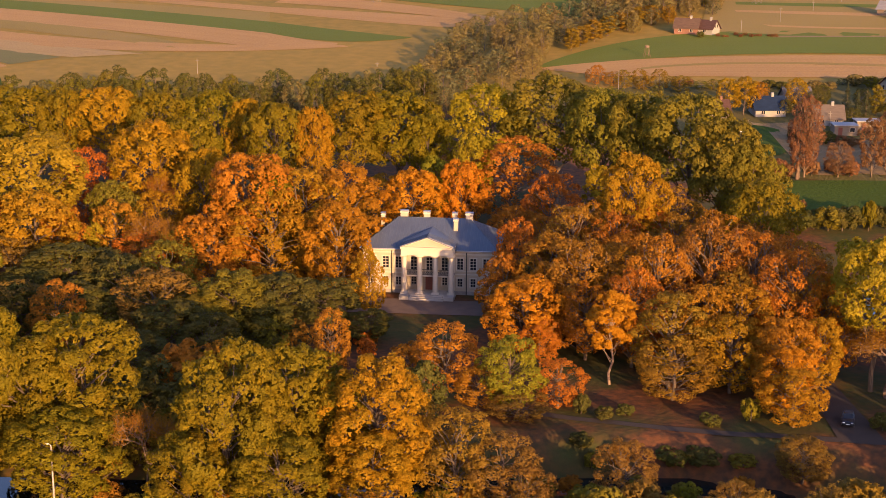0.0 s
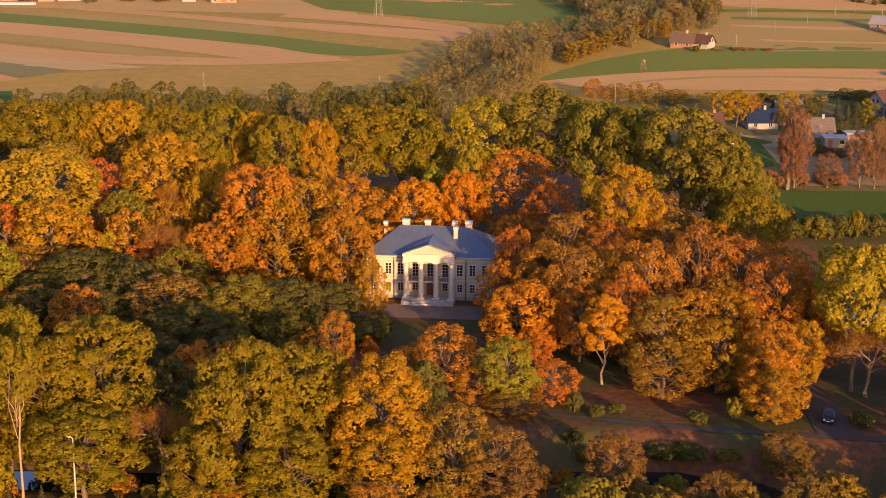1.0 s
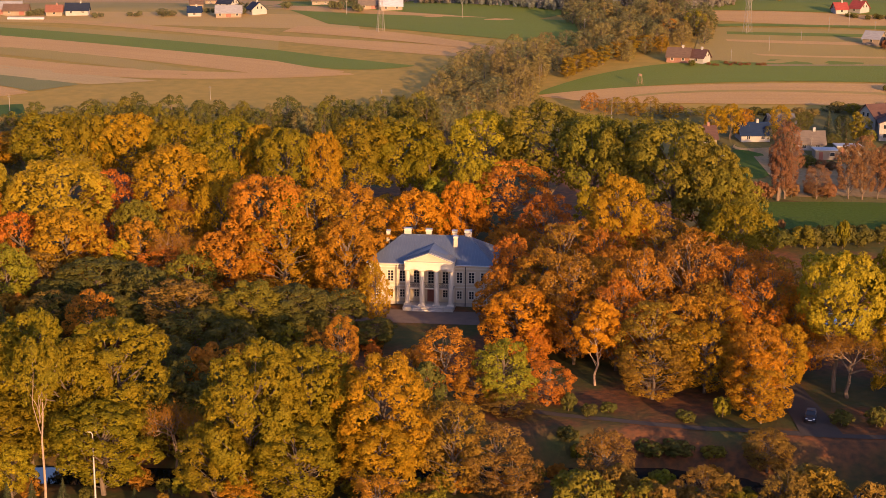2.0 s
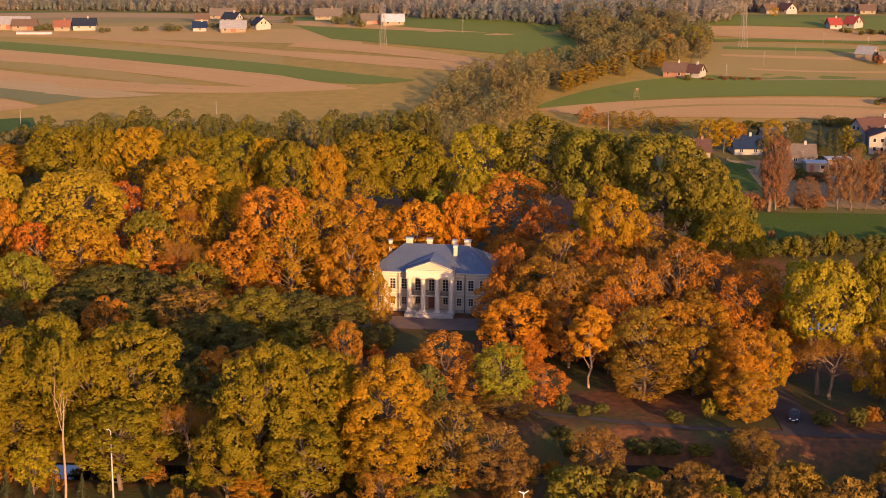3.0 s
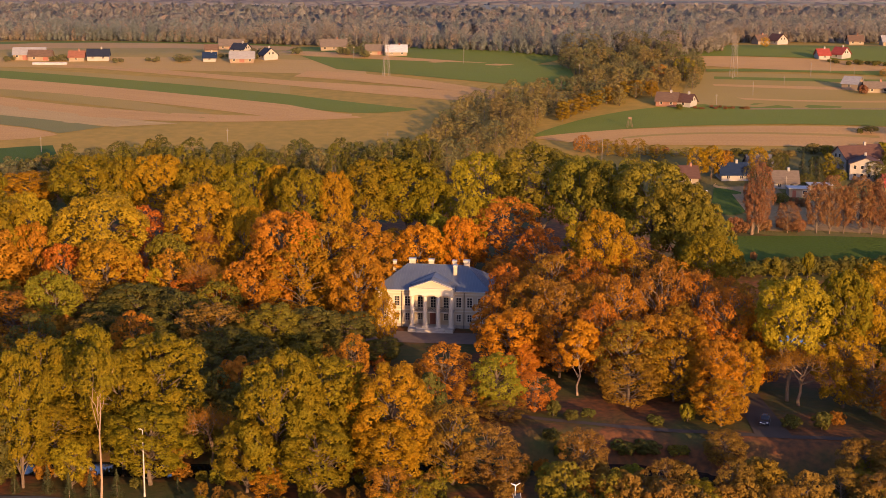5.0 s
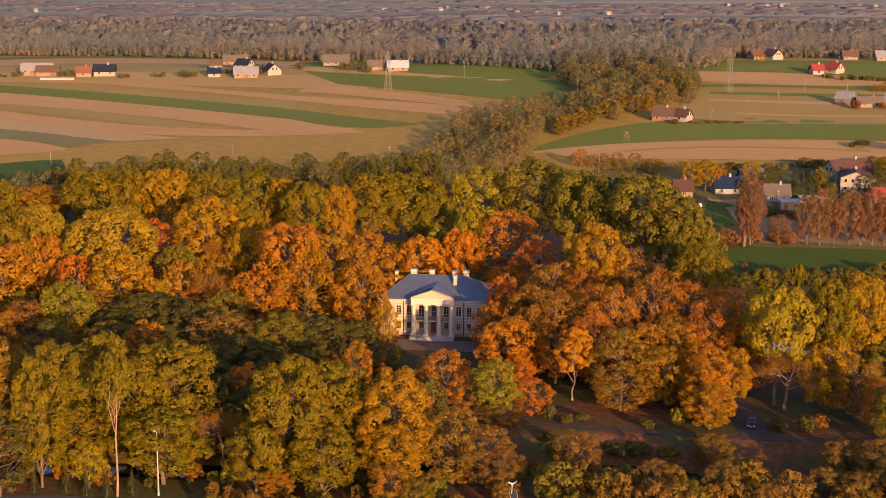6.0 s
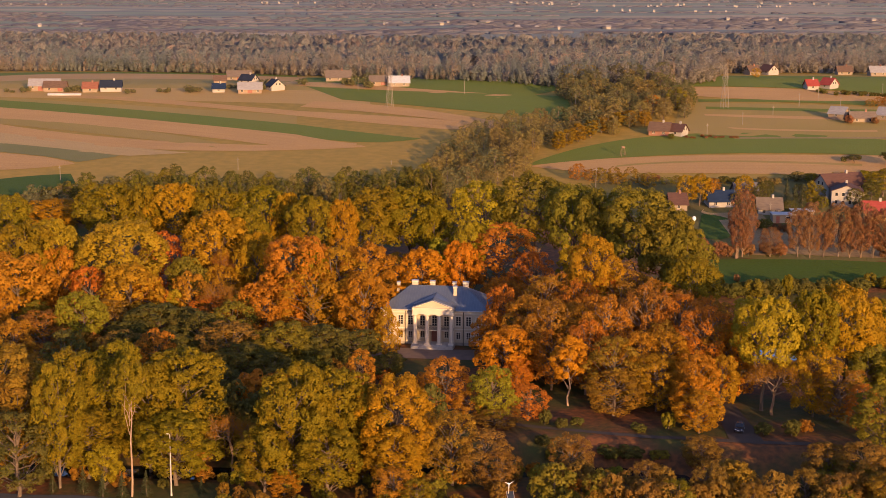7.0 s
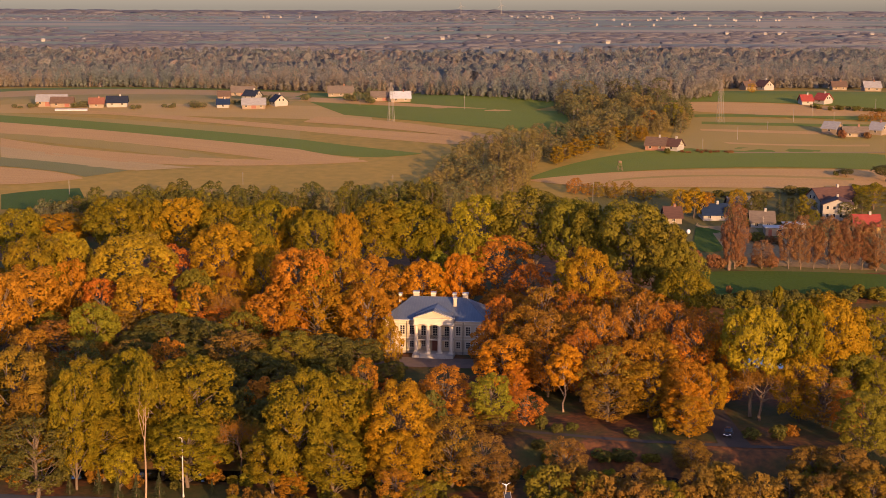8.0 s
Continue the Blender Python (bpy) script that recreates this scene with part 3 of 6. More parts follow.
plant("oak", "moss", 39.7, 281.8, 28.0, 6.6)
plant("oak", "moss", 47.4, 272.4, 30.0, 8.6)
plant("oak", "moss", 52.3, 262.3, 27.6, 6.8)
plant("oak", "moss", 56.1, 258.4, 24.3, 5.8)
plant("oak", "olive", 54.0, 240.6, 21.4, 5.9)
plant("oak", "yellow", 8.6, 282.9, 19.5, 3.8)
plant("column", "yellow", 31.2, 277.1, 16.0, 3.1)
plant("oak", "gold", 33.9, 247.0, 24.8, 5.6)
plant("lime", "rust", 15.5, 280.4, 19.7, 7.6)
plant("thin", "red", 22.3, 265.8, 16.9, 5.3)
plant("column", "green", 1.0, 281.2, 16.7, 3.1)
plant("maple", "flame", -3.7, 270.5, 16.5, 5.7)
plant("maple", "flame", 5.8, 274.6, 17.2, 4.1)
plant("maple", "orange", -30.7, 251.5, 24.0, 7.3)
plant("oak", "olive", -26.6, 250.6, 21.7, 3.5)
plant("lime", "amber", -22.0, 252.7, 20.6, 7.0)
plant("maple", "amber", -15.1, 256.7, 20.4, 7.1)
plant("lime", "amber", -26.4, 244.4, 17.8, 6.9)
plant("maple", "orange", -36.3, 243.2, 14.8, 5.6)
plant("oak", "gold", -52.2, 275.7, 23.8, 7.3)
plant("oak", "olive", -45.8, 283.7, 22.5, 5.6)
plant("oak", "gold", -41.0, 267.5, 20.8, 4.7)
plant("oak", "yellow", -69.6, 258.2, 25.4, 9.3)
plant("lime", "red", -65.0, 277.4, 18.1, 4.9)
plant("oak", "olive", -93.0, 260.6, 24.3, 7.5)
plant("oak", "yellow", -87.4, 264.2, 24.1, 6.1)
plant("maple", "rust", -91.3, 249.2, 19.7, 7.9)
plant("maple", "orange", -83.7, 256.8, 19.5, 4.7)
plant("maple", "rust", -94.4, 238.6, 19.8, 5.8)
plant("oak", "moss", -56.1, 261.0, 16.2, 4.3)
plant("maple", "amber", -65.1, 244.8, 18.8, 6.4)
plant("lime", "red", -75.1, 249.8, 16.7, 4.6)
plant("maple", "orange", -62.3, 249.1, 14.7, 4.2)
plant("column", "yellow", -56.7, 249.4, 11.7, 2.5)
plant("lime", "rust", -54.0, 252.7, 14.6, 4.6)
plant("oak", "green", -71.4, 226.4, 15.9, 4.6)
plant("bare", "pale", -50.4, 271.4, 17.5, 4.8)
plant("bare", "pale", -45.4, 247.7, 15.7, 4.5)
plant("lime", "red", -47.7, 248.2, 10.7, 5.8)
plant("lime", "dusk", -67.7, 238.7, 11.8, 5.7)
# dark tone on the oaks here paints in the shade they stand in
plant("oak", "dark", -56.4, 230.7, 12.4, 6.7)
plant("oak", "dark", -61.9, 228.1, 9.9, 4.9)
# duller tone on this lime paints in its part shade
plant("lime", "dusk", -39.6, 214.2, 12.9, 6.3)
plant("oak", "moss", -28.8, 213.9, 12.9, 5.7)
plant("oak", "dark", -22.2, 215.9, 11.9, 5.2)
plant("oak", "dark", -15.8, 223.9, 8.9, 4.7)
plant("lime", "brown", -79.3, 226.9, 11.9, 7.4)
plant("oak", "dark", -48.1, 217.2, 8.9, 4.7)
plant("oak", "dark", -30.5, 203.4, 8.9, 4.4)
plant("maple", "bronze", -72.5, 175.4, 23.1, 7.7)
plant("oak", "olive", -59.0, 174.8, 21.6, 6.4)
plant("oak", "olive", -53.4, 175.8, 22.1, 5.6)
plant("oak", "olive", -42.6, 177.2, 20.1, 7.2)
plant("oak", "olive", -47.0, 172.8, 20.1, 5.2)
# shade low at the road side is painted in by the dark tone
plant("lime", "dark", -64.8, 158.8, 14.1, 5.8)
plant("bare", "twig", -33.1, 171.4, 14.1, 4.2)
plant("oak", "olive", -22.0, 161.8, 21.1, 5.9)
plant("oak", "olive", -15.4, 169.7, 20.3, 5.8)
plant("oak", "gold", -5.8, 166.2, 18.6, 5.9)
plant("oak", "olive", -10.6, 168.1, 16.1, 4.3)
plant("lime", "bronze", 3.2, 165.1, 12.6, 4.3)
plant("lime", "dusk", 8.4, 163.8, 10.1, 4.0)
plant("lime", "rust", 2.3, 194.7, 10.9, 4.5)
plant("lime", "rust", -13.6, 204.2, 9.9, 2.8)
plant("maple", "green", 10.6, 188.5, 11.0, 3.9)
plant("lime", "dusk", 22.0, 163.1, 9.6, 3.6)
plant("slim", "flame", 24.9, 200.2, 13.5, 3.7)
plant("lime", "dusk", 11.6, 186.1, 4.0, 3.6)
plant("lime", "bronze", -0.7, 175.5, 10.8, 3.5)
plant("lime", "rust", 6.5, 190.3, 6.0, 3.2)
plant("lime", "red", 17.0, 190.8, 7.0, 3.2)
plant("lime", "bronze", 32.6, 194.0, 8.9, 5.0)
plant("maple", "dusk", 44.8, 172.7, 6.0, 3.2)
plant("maple", "flame", 46.2, 187.6, 9.6, 3.6)
plant("lime", "amber", 40.7, 196.8, 10.9, 4.3)
plant("oak", "olive", -19.4, 164.4, 16.1, 4.7)
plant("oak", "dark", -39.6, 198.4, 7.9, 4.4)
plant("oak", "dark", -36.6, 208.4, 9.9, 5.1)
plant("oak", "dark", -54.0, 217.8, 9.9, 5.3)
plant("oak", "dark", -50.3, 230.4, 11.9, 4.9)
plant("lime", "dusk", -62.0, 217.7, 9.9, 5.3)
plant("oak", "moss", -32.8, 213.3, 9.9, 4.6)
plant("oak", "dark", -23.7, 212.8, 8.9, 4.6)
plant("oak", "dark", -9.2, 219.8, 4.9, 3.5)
plant("maple", "flame", 14.1, 212.2, 12.7, 5.4)
plant("maple", "red", 15.9, 208.3, 7.9, 2.8)
plant("lime", "red", 14.0, 236.3, 15.9, 3.8)
plant("lime", "rust", 18.7, 224.5, 15.9, 5.0)
plant("thin", "brown", 22.3, 217.0, 16.9, 6.0)
plant("lime", "bronze", 32.8, 198.7, 13.9, 5.0)
plant("thin", "brown", 41.6, 217.0, 19.9, 5.8)
plant("thin", "rust", 32.7, 213.2, 18.9, 5.1)
plant("thin", "red", 47.8, 216.3, 18.9, 5.8)
plant("thin", "red", 51.4, 207.5, 17.9, 5.6)
plant("lime", "amber", 42.5, 202.7, 13.9, 5.0)
plant("maple", "flame", 56.4, 204.4, 14.9, 3.6)
plant("maple", "orange", 46.9, 193.0, 12.4, 4.4)
plant("maple", "amber", 46.3, 183.8, 8.0, 3.7)
plant("high", "yellow", 60.2, 197.7, 21.9, 6.0)
plant("high", "olive", 69.3, 198.3, 22.9, 4.4)
plant("high", "gold", 76.4, 202.8, 22.9, 6.7)
plant("oak", "olive", 85.6, 207.9, 19.9, 5.2)
plant("thin", "brown", 72.2, 190.9, 10.9, 4.9)
plant("oak", "moss", 74.9, 173.4, 13.3, 4.6)
plant("maple", "dusk", 63.2, 163.1, 10.1, 3.9)
plant("maple", "dusk", 67.6, 158.4, 10.1, 4.3)
plant("maple", "bronze", 69.2, 148.4, 9.1, 3.7)
plant("lime", "dusk", 42.5, 153.9, 8.1, 2.8)
plant("lime", "dusk", 33.5, 157.4, 7.1, 2.6)
plant("maple", "dusk", 48.0, 147.8, 7.1, 2.3)
plant("lime", "dusk", 26.5, 152.4, 7.1, 2.7)
plant("ash", "olive", -47.1, 159.0, 22.6, 3.4)
plant("oak", "olive", -59.4, 162.9, 21.1, 3.9)
plant("lime", "rust", -5.8, 153.4, 7.1, 3.2)
plant("lime", "olive", -2.2, 150.8, 6.1, 2.7)
plant("lime", "dusk", 10.7, 160.9, 7.6, 3.3)
plant("oak", "olive", -16.1, 158.3, 12.1, 5.1)
plant("oak", "olive", -26.6, 161.5, 11.1, 4.3)
plant("oak", "olive", -41.1, 164.4, 12.1, 5.8)
plant("oak", "olive", -55.9, 167.6, 12.1, 5.9)
plant("maple", "bronze", -68.0, 170.7, 18.1, 6.0)
plant("oak", "gold", -6.1, 161.8, 11.1, 4.7)
plant("maple", "amber", -9.7, 231.3, 11.9, 2.4)
plant("maple", "dusk", 57.5, 154.3, 7.1, 2.8)
plant("lime", "dusk", 62.2, 151.6, 7.1, 3.3)
plant("lime", "olive", 37.2, 151.4, 6.1, 2.8)
plant("lime", "rust", 23.1, 154.1, 5.1, 2.3)
plant("lime", "rust", 38.2, 202.6, 13.9, 3.8)
plant("thin", "red", 28.9, 207.8, 14.9, 4.5)
plant("thin", "rust", 26.7, 244.3, 16.8, 5.0)
plant("thin", "brown", 42.0, 253.1, 17.6, 5.8)
plant("maple", "amber", 52.5, 197.0, 10.9, 3.3)
plant("oak", "moss", 79.4, 198.3, 12.9, 4.5)
plant("oak", "green", 83.4, 193.6, 11.9, 3.9)
plant("maple", "gold", 68.6, 194.0, 13.9, 4.4)
plant("thin", "red", 74.7, 184.4, 9.0, 3.2)

plant("thin", "brown", 23.3, 240.0, 17.3, 5.3)
plant("thin", "red", 30.1, 238.0, 16.7, 4.8)
plant("thin", "brown", 39.9, 240.0, 15.8, 5.3)
plant("thin", "rust", 46.0, 238.0, 16.6, 5.8)
plant("thin", "brown", 51.5, 236.0, 15.6, 5.3)
plant("thin", "red", 56.6, 232.0, 13.8, 4.7)
plant("thin", "brown", 39.0, 226.0, 15.6, 5.1)
plant("lime", "rust", 27.6, 224.0, 14.9, 4.8)
plant("lime", "bronze", 44.1, 211.0, 14.0, 4.0)
plant("thin", "rust", 50.0, 209.0, 13.1, 4.8)
plant("thin", "red", 22.6, 211.0, 11.9, 4.3)
plant("thin", "rust", 30.1, 210.0, 13.2, 4.3)
plant("maple", "rust", 19.2, 218.0, 13.7, 4.7)
plant("thin", "brown", 54.0, 206.0, 14.8, 3.9)
plant("maple", "rust", 11.6, 226.0, 12.3, 3.7)
plant("thin", "brown", 57.9, 226.0, 14.7, 4.6)
plant("lime", "amber", -10.0, 283.0, 11.5, 5.0)
plant("lime", "rust", 14.5, 262.0, 11.5, 4.6)
plant("lime", "rust", 20.0, 252.0, 12.5, 4.8)
plant("lime", "dusk", 3.0, 288.0, 11.0, 5.0)
plant("thin", "rust", 57.0, 214.0, 12.3, 3.7)
plant("thin", "red", 55.2, 229.0, 15.0, 4.7)

plant("lime", "dark", 90.9, 378.5, 4.5, 1.8, "village and field trees")
plant("lime", "dark", 112.2, 384.8, 6.1, 2.4, "village and field trees")
plant("lime", "moss", 118.3, 386.4, 5.4, 2.4, "village and field trees")
plant("bush", "dark", 94.4, 369.8, 3.3, 1.8, "village and field trees")
plant("lime", "dark", 105.9, 371.3, 4.1, 2.0, "village and field trees")
plant("lime", "moss", 117.0, 375.1, 4.3, 1.8, "village and field trees")
plant("lime", "dark", 127.0, 368.0, 5.0, 2.0, "village and field trees")
plant("lime", "dark", 135.2, 386.6, 6.8, 2.8, "village and field trees")
plant("lime", "bronze", 86.6, 392.4, 4.6, 2.2, "village and field trees")
plant("lime", "dark", 103.9, 392.5, 5.4, 2.2, "village and field trees")
plant("thin", "dull", 81.9, 322.0, 18.7, 3.7, "village and field trees")
plant("lime", "dull", 80.6, 321.2, 13.5, 2.4, "village and field trees")
plant("thin", "dull", 89.4, 322.0, 8.4, 3.0, "village and field trees")
plant("lime", "dull", 96.8, 322.1, 13.5, 3.6, "village and field trees")
plant("thin", "dull", 99.8, 321.4, 15.8, 3.0, "village and field trees")
plant("lime", "dull", 103.6, 322.2, 12.6, 3.0, "village and field trees")
plant("lime", "dull", 107.6, 322.3, 15.0, 3.9, "village and field trees")
plant("thin", "dull", 110.4, 321.1, 13.4, 3.0, "village and field trees")
plant("thin", "dull", 113.4, 321.2, 15.6, 3.8, "village and field trees")
plant("lime", "dull", 116.6, 321.2, 13.4, 3.6, "village and field trees")
plant("thin", "dull", 120.3, 320.1, 14.6, 4.0, "village and field trees")
plant("bush", "dull", 76.1, 322.5, 4.4, 2.4, "village and field trees")
plant("bush", "dull", 88.9, 325.5, 3.3, 2.3, "village and field trees")
plant("lime", "gold", 76.4, 380.0, 9.9, 3.1, "village and field trees")
plant("lime", "gold", 80.5, 380.0, 10.4, 3.1, "village and field trees")
plant("lime", "amber", 84.8, 382.3, 8.4, 2.5, "village and field trees")
plant("lime", "gold", 95.1, 384.6, 8.9, 2.9, "village and field trees")
plant("lime", "dark", 100.0, 382.4, 6.6, 2.4, "village and field trees")
plant("spruce", "fir", 107.7, 382.4, 8.1, 2.2, "village and field trees")
plant("spruce", "fir", 111.7, 378.7, 7.5, 2.2, "village and field trees")
plant("column", "moss", 114.3, 378.7, 8.5, 2.0, "village and field trees")
plant("lime", "dark", 127.6, 377.4, 6.4, 2.6, "village and field trees")
plant("lime", "olive", 140.6, 392.9, 8.3, 6.7, "village and field trees")
plant("far", "moss", 130.9, 416.2, 2.8, 2.5, "village and field trees")
plant("far", "moss", 134.7, 416.3, 2.9, 2.5, "village and field trees")
plant("far", "olive", 122.6, 411.7, 3.5, 2.5, "village and field trees")
plant("far", "olive", 126.1, 412.4, 2.8, 2.5, "village and field trees")
plant("far", "dark", 115.9, 416.0, 1.9, 1.8, "village and field trees")
plant("far", "dark", 118.9, 414.1, 2.5, 1.8, "village and field trees")
plant("oak", "dark", 157.8, 436.3, 6.0, 4.6, "village and field trees")
plant("oak", "dark", 145.9, 444.7, 2.8, 2.7, "village and field trees")
plant("bush", "dark", 142.5, 445.6, 2.2, 1.1, "village and field trees")
plant("spruce", "fir", 89.7, 380.0, 3.7, 1.3, "village and field trees")
plant("bush", "dark", 69.0, 285.4, 3.7, 2.9, "village and field trees")
plant("bush", "dark", 74.7, 285.5, 4.2, 2.9, "village and field trees")
plant("bush", "dark", 80.1, 284.1, 4.9, 3.3, "village and field trees")
plant("bush", "dark", 86.1, 285.6, 5.6, 2.6, "village and field trees")
plant("bush", "olive", 85.1, 284.2, 6.4, 1.5, "village and field trees")
plant("bush", "dull", 75.7, 298.0, 2.3, 1.0, "village and field trees")
plant("bush", "dark", 91.0, 288.6, 2.7, 2.1, "village and field trees")
plant("bush", "dark", 94.0, 287.8, 3.4, 2.1, "village and field trees")
plant("bush", "moss", 100.4, 291.3, 3.1, 2.1, "village and field trees")
plant("bush", "moss", 103.3, 290.7, 2.6, 2.1, "village and field trees")
plant("bush", "moss", 108.1, 293.9, 4.0, 2.1, "village and field trees")
plant("bush", "moss", 111.4, 293.3, 3.0, 2.1, "village and field trees")
plant("bush", "dark", 66.6, 287.8, 3.7, 2.9, "village and field trees")
plant("bush", "dull", 70.8, 325.4, 4.9, 3.2, "village and field trees")
plant("bush", "dull", 78.0, 321.9, 3.4, 2.1, "village and field trees")
plant("bush", "dull", 83.7, 323.1, 3.6, 2.1, "village and field trees")
plant("bush", "dull", 92.0, 322.1, 4.0, 2.4, "village and field trees")
plant("bush", "dull", 120.2, 322.4, 6.0, 3.3, "village and field trees")
plant("spruce", "fir", 97.5, 381.6, 5.8, 2.4, "village and field trees")
plant("spruce", "fir", 109.0, 377.2, 7.5, 1.8, "village and field trees")
plant("bush", "dark", 81.8, 285.6, 4.9, 3.2, "village and field trees")
plant("bush", "moss", 77.3, 284.1, 5.1, 3.2, "village and field trees")
plant("bush", "dark", 88.9, 285.7, 5.0, 3.2, "village and field trees")
plant("bush", "dark", 95.5, 289.1, 4.2, 2.0, "village and field trees")
plant("bush", "dark", 98.7, 289.2, 3.4, 2.0, "village and field trees")
plant("bush", "dark", 104.1, 289.3, 4.0, 3.3, "village and field trees")
plant("bush", "moss", 112.4, 290.9, 4.2, 3.3, "village and field trees")
plant("bush", "dark", 71.6, 284.0, 4.2, 2.9, "village and field trees")
plant("bush", "dark", 94.1, 350.5, 3.5, 2.9, "village and field trees")
plant("bush", "dark", 88.1, 353.7, 3.0, 2.6, "village and field trees")
plant("bush", "dull", 97.5, 349.3, 2.6, 1.8, "village and field trees")
plant("bush", "dull", 100.0, 348.6, 2.4, 1.8, "village and field trees")
plant("bush", "dull", 111.7, 354.0, 3.6, 3.0, "village and field trees")
plant("bush", "moss", 83.4, 408.4, 2.4, 2.4, "village and field trees")
plant("bush", "moss", 87.6, 408.8, 2.5, 2.4, "village and field trees")
plant("bush", "dark", 94.1, 411.3, 2.6, 2.4, "village and field trees")
plant("bush", "dark", 97.1, 410.2, 2.4, 2.4, "village and field trees")
plant("bush", "hedge", 106.6, 409.9, 2.9, 2.4, "village and field trees")
plant("bush", "hedge", 110.5, 409.6, 2.5, 2.4, "village and field trees")
plant("bush", "hedge", 118.7, 414.8, 3.6, 2.7, "village and field trees")
plant("bush", "hedge", 123.3, 414.9, 2.9, 2.7, "village and field trees")
plant("bush", "olive", 136.4, 416.2, 2.5, 2.7, "village and field trees")
plant("bush", "olive", 140.7, 415.1, 3.9, 2.7, "village and field trees")
plant("bush", "olive", 145.1, 418.5, 2.5, 2.8, "village and field trees")
plant("bush", "olive", 149.0, 418.5, 3.7, 2.8, "village and field trees")
plant("bush", "hedge_dark", -144.6, 608.2, 2.6, 1.4, "village and field trees")
plant("bush", "hedge_dark", -142.7, 611.6, 2.1, 1.4, "village and field trees")
plant("bush", "hedge_dark", -131.0, 614.3, 2.1, 1.5, "village and field trees")
plant("bush", "hedge_dark", -127.9, 613.3, 1.7, 1.5, "village and field trees")
plant("bush", "hedge_dark", -126.7, 614.2, 2.5, 1.5, "village and field trees")
plant("bush", "hedge_dark", -117.3, 615.3, 2.5, 2.2, "village and field trees")
plant("bush", "hedge_dark", -113.0, 614.6, 2.6, 2.2, "village and field trees")
plant("bush", "hedge_dark", -99.8, 625.4, 2.3, 1.7, "village and field trees")
plant("bush", "hedge_dark", -96.4, 624.8, 2.2, 1.7, "village and field trees")
plant("bush", "hedge_dark", -83.8, 620.7, 3.1, 2.2, "village and field trees")
plant("bush", "hedge_dark", -66.4, 636.3, 3.5, 2.8, "village and field trees")
plant("bush", "hedge_dark", -45.6, 632.1, 4.1, 2.1, "village and field trees")
plant("bush", "hedge_dark", -42.6, 630.2, 3.7, 2.1, "village and field trees")
plant("bush", "hedge_dark", -33.8, 622.1, 3.9, 3.0, "village and field trees")
plant("bush", "hedge_dark", -193.8, 612.2, 2.8, 1.8, "village and field trees")
plant("bush", "hedge_dark", -192.2, 615.3, 2.2, 1.8, "village and field trees")
plant("bush", "hedge_dark", -201.6, 612.4, 2.0, 1.4, "village and field trees")
plant("bush", "hedge_dark", -198.6, 611.2, 1.3, 1.4, "village and field trees")
plant("bush", "dark", 172.2, 597.3, 1.9, 1.7, "village and field trees")
plant("bush", "dark", 174.1, 594.4, 1.8, 1.7, "village and field trees")
plant("bush", "dark", 178.1, 589.4, 2.2, 1.5, "village and field trees")
plant("bush", "dark", 182.0, 592.0, 2.6, 1.5, "village and field trees")
plant("bush", "dark", 183.4, 590.2, 2.4, 1.5, "village and field trees")
plant("bush", "dark", 187.0, 592.0, 1.9, 1.5, "village and field trees")
plant("bush", "dark", 188.6, 588.2, 2.6, 1.5, "village and field trees")
plant("bush", "dark", 190.7, 589.4, 2.5, 1.5, "village and field trees")
plant("bush", "dark", 193.6, 587.2, 2.2, 1.5, "village and field trees")
plant("bush", "dark", 196.0, 587.8, 1.9, 1.5, "village and field trees")
plant("bush", "dark", 198.2, 586.6, 1.7, 1.5, "village and field trees")
plant("bush", "dark", 199.5, 585.1, 2.3, 1.5, "village and field trees")
plant("bush", "dark", 200.9, 585.4, 1.8, 1.5, "village and field trees")
plant("bush", "dark", 204.4, 586.6, 1.7, 1.5, "village and field trees")
plant("bush", "dark", 88.1, 487.4, 2.3, 1.6, "village and field trees")
plant("bush", "dull", 94.3, 489.2, 1.2, 0.9, "village and field trees")
plant("bush", "dull", 96.1, 488.2, 1.0, 0.9, "village and field trees")
plant("bush", "dull", 96.9, 488.2, 0.9, 0.9, "village and field trees")
plant("bush", "dull", 100.7, 490.9, 1.3, 0.9, "village and field trees")
plant("bush", "dull", 101.6, 488.3, 1.2, 0.9, "village and field trees")
plant("bush", "dull", 103.6, 490.7, 1.2, 0.9, "village and field trees")
plant("bush", "dull", 105.2, 488.3, 1.3, 0.9, "village and field trees")
plant("bush", "dull", 107.1, 489.5, 0.9, 0.9, "village and field trees")
plant("bush", "dull", 108.1, 489.3, 1.1, 0.9, "village and field trees")
plant("bush", "dull", 111.4, 489.3, 0.9, 0.9, "village and field trees")
plant("bush", "dull", 112.3, 488.7, 1.1, 0.9, "village and field trees")
plant("bush", "dull", 113.4, 488.5, 1.3, 0.9, "village and field trees")
plant("bush", "dull", 164.5, 519.2, 4.0, 2.2, "village and field trees")
plant("bush", "dull", 175.0, 519.4, 3.0, 1.9, "village and field trees")
plant("bush", "dull", 68.7, 414.7, 2.2, 1.8, "village and field trees")
plant("bush", "dull", 72.2, 415.3, 2.0, 1.8, "village and field trees")
plant("far", "bronze", 58.8, 409.4, 3.9, 3.0, "village and field trees")
plant("far", "bronze", 63.4, 410.2, 5.7, 3.0, "village and field trees")
plant("far", "bronze", 53.6, 410.8, 5.6, 2.7, "village and field trees")
plant("far", "bronze", 58.1, 411.7, 5.6, 2.7, "village and field trees")
plant("far", "bronze", 68.4, 406.2, 4.9, 3.8, "village and field trees")
plant("far", "rust", 45.9, 415.6, 6.0, 3.0, "village and field trees")
plant("far", "rust", 50.7, 414.2, 4.4, 3.0, "village and field trees")
plant("far", "moss", 74.8, 409.6, 2.7, 2.4, "village and field trees")
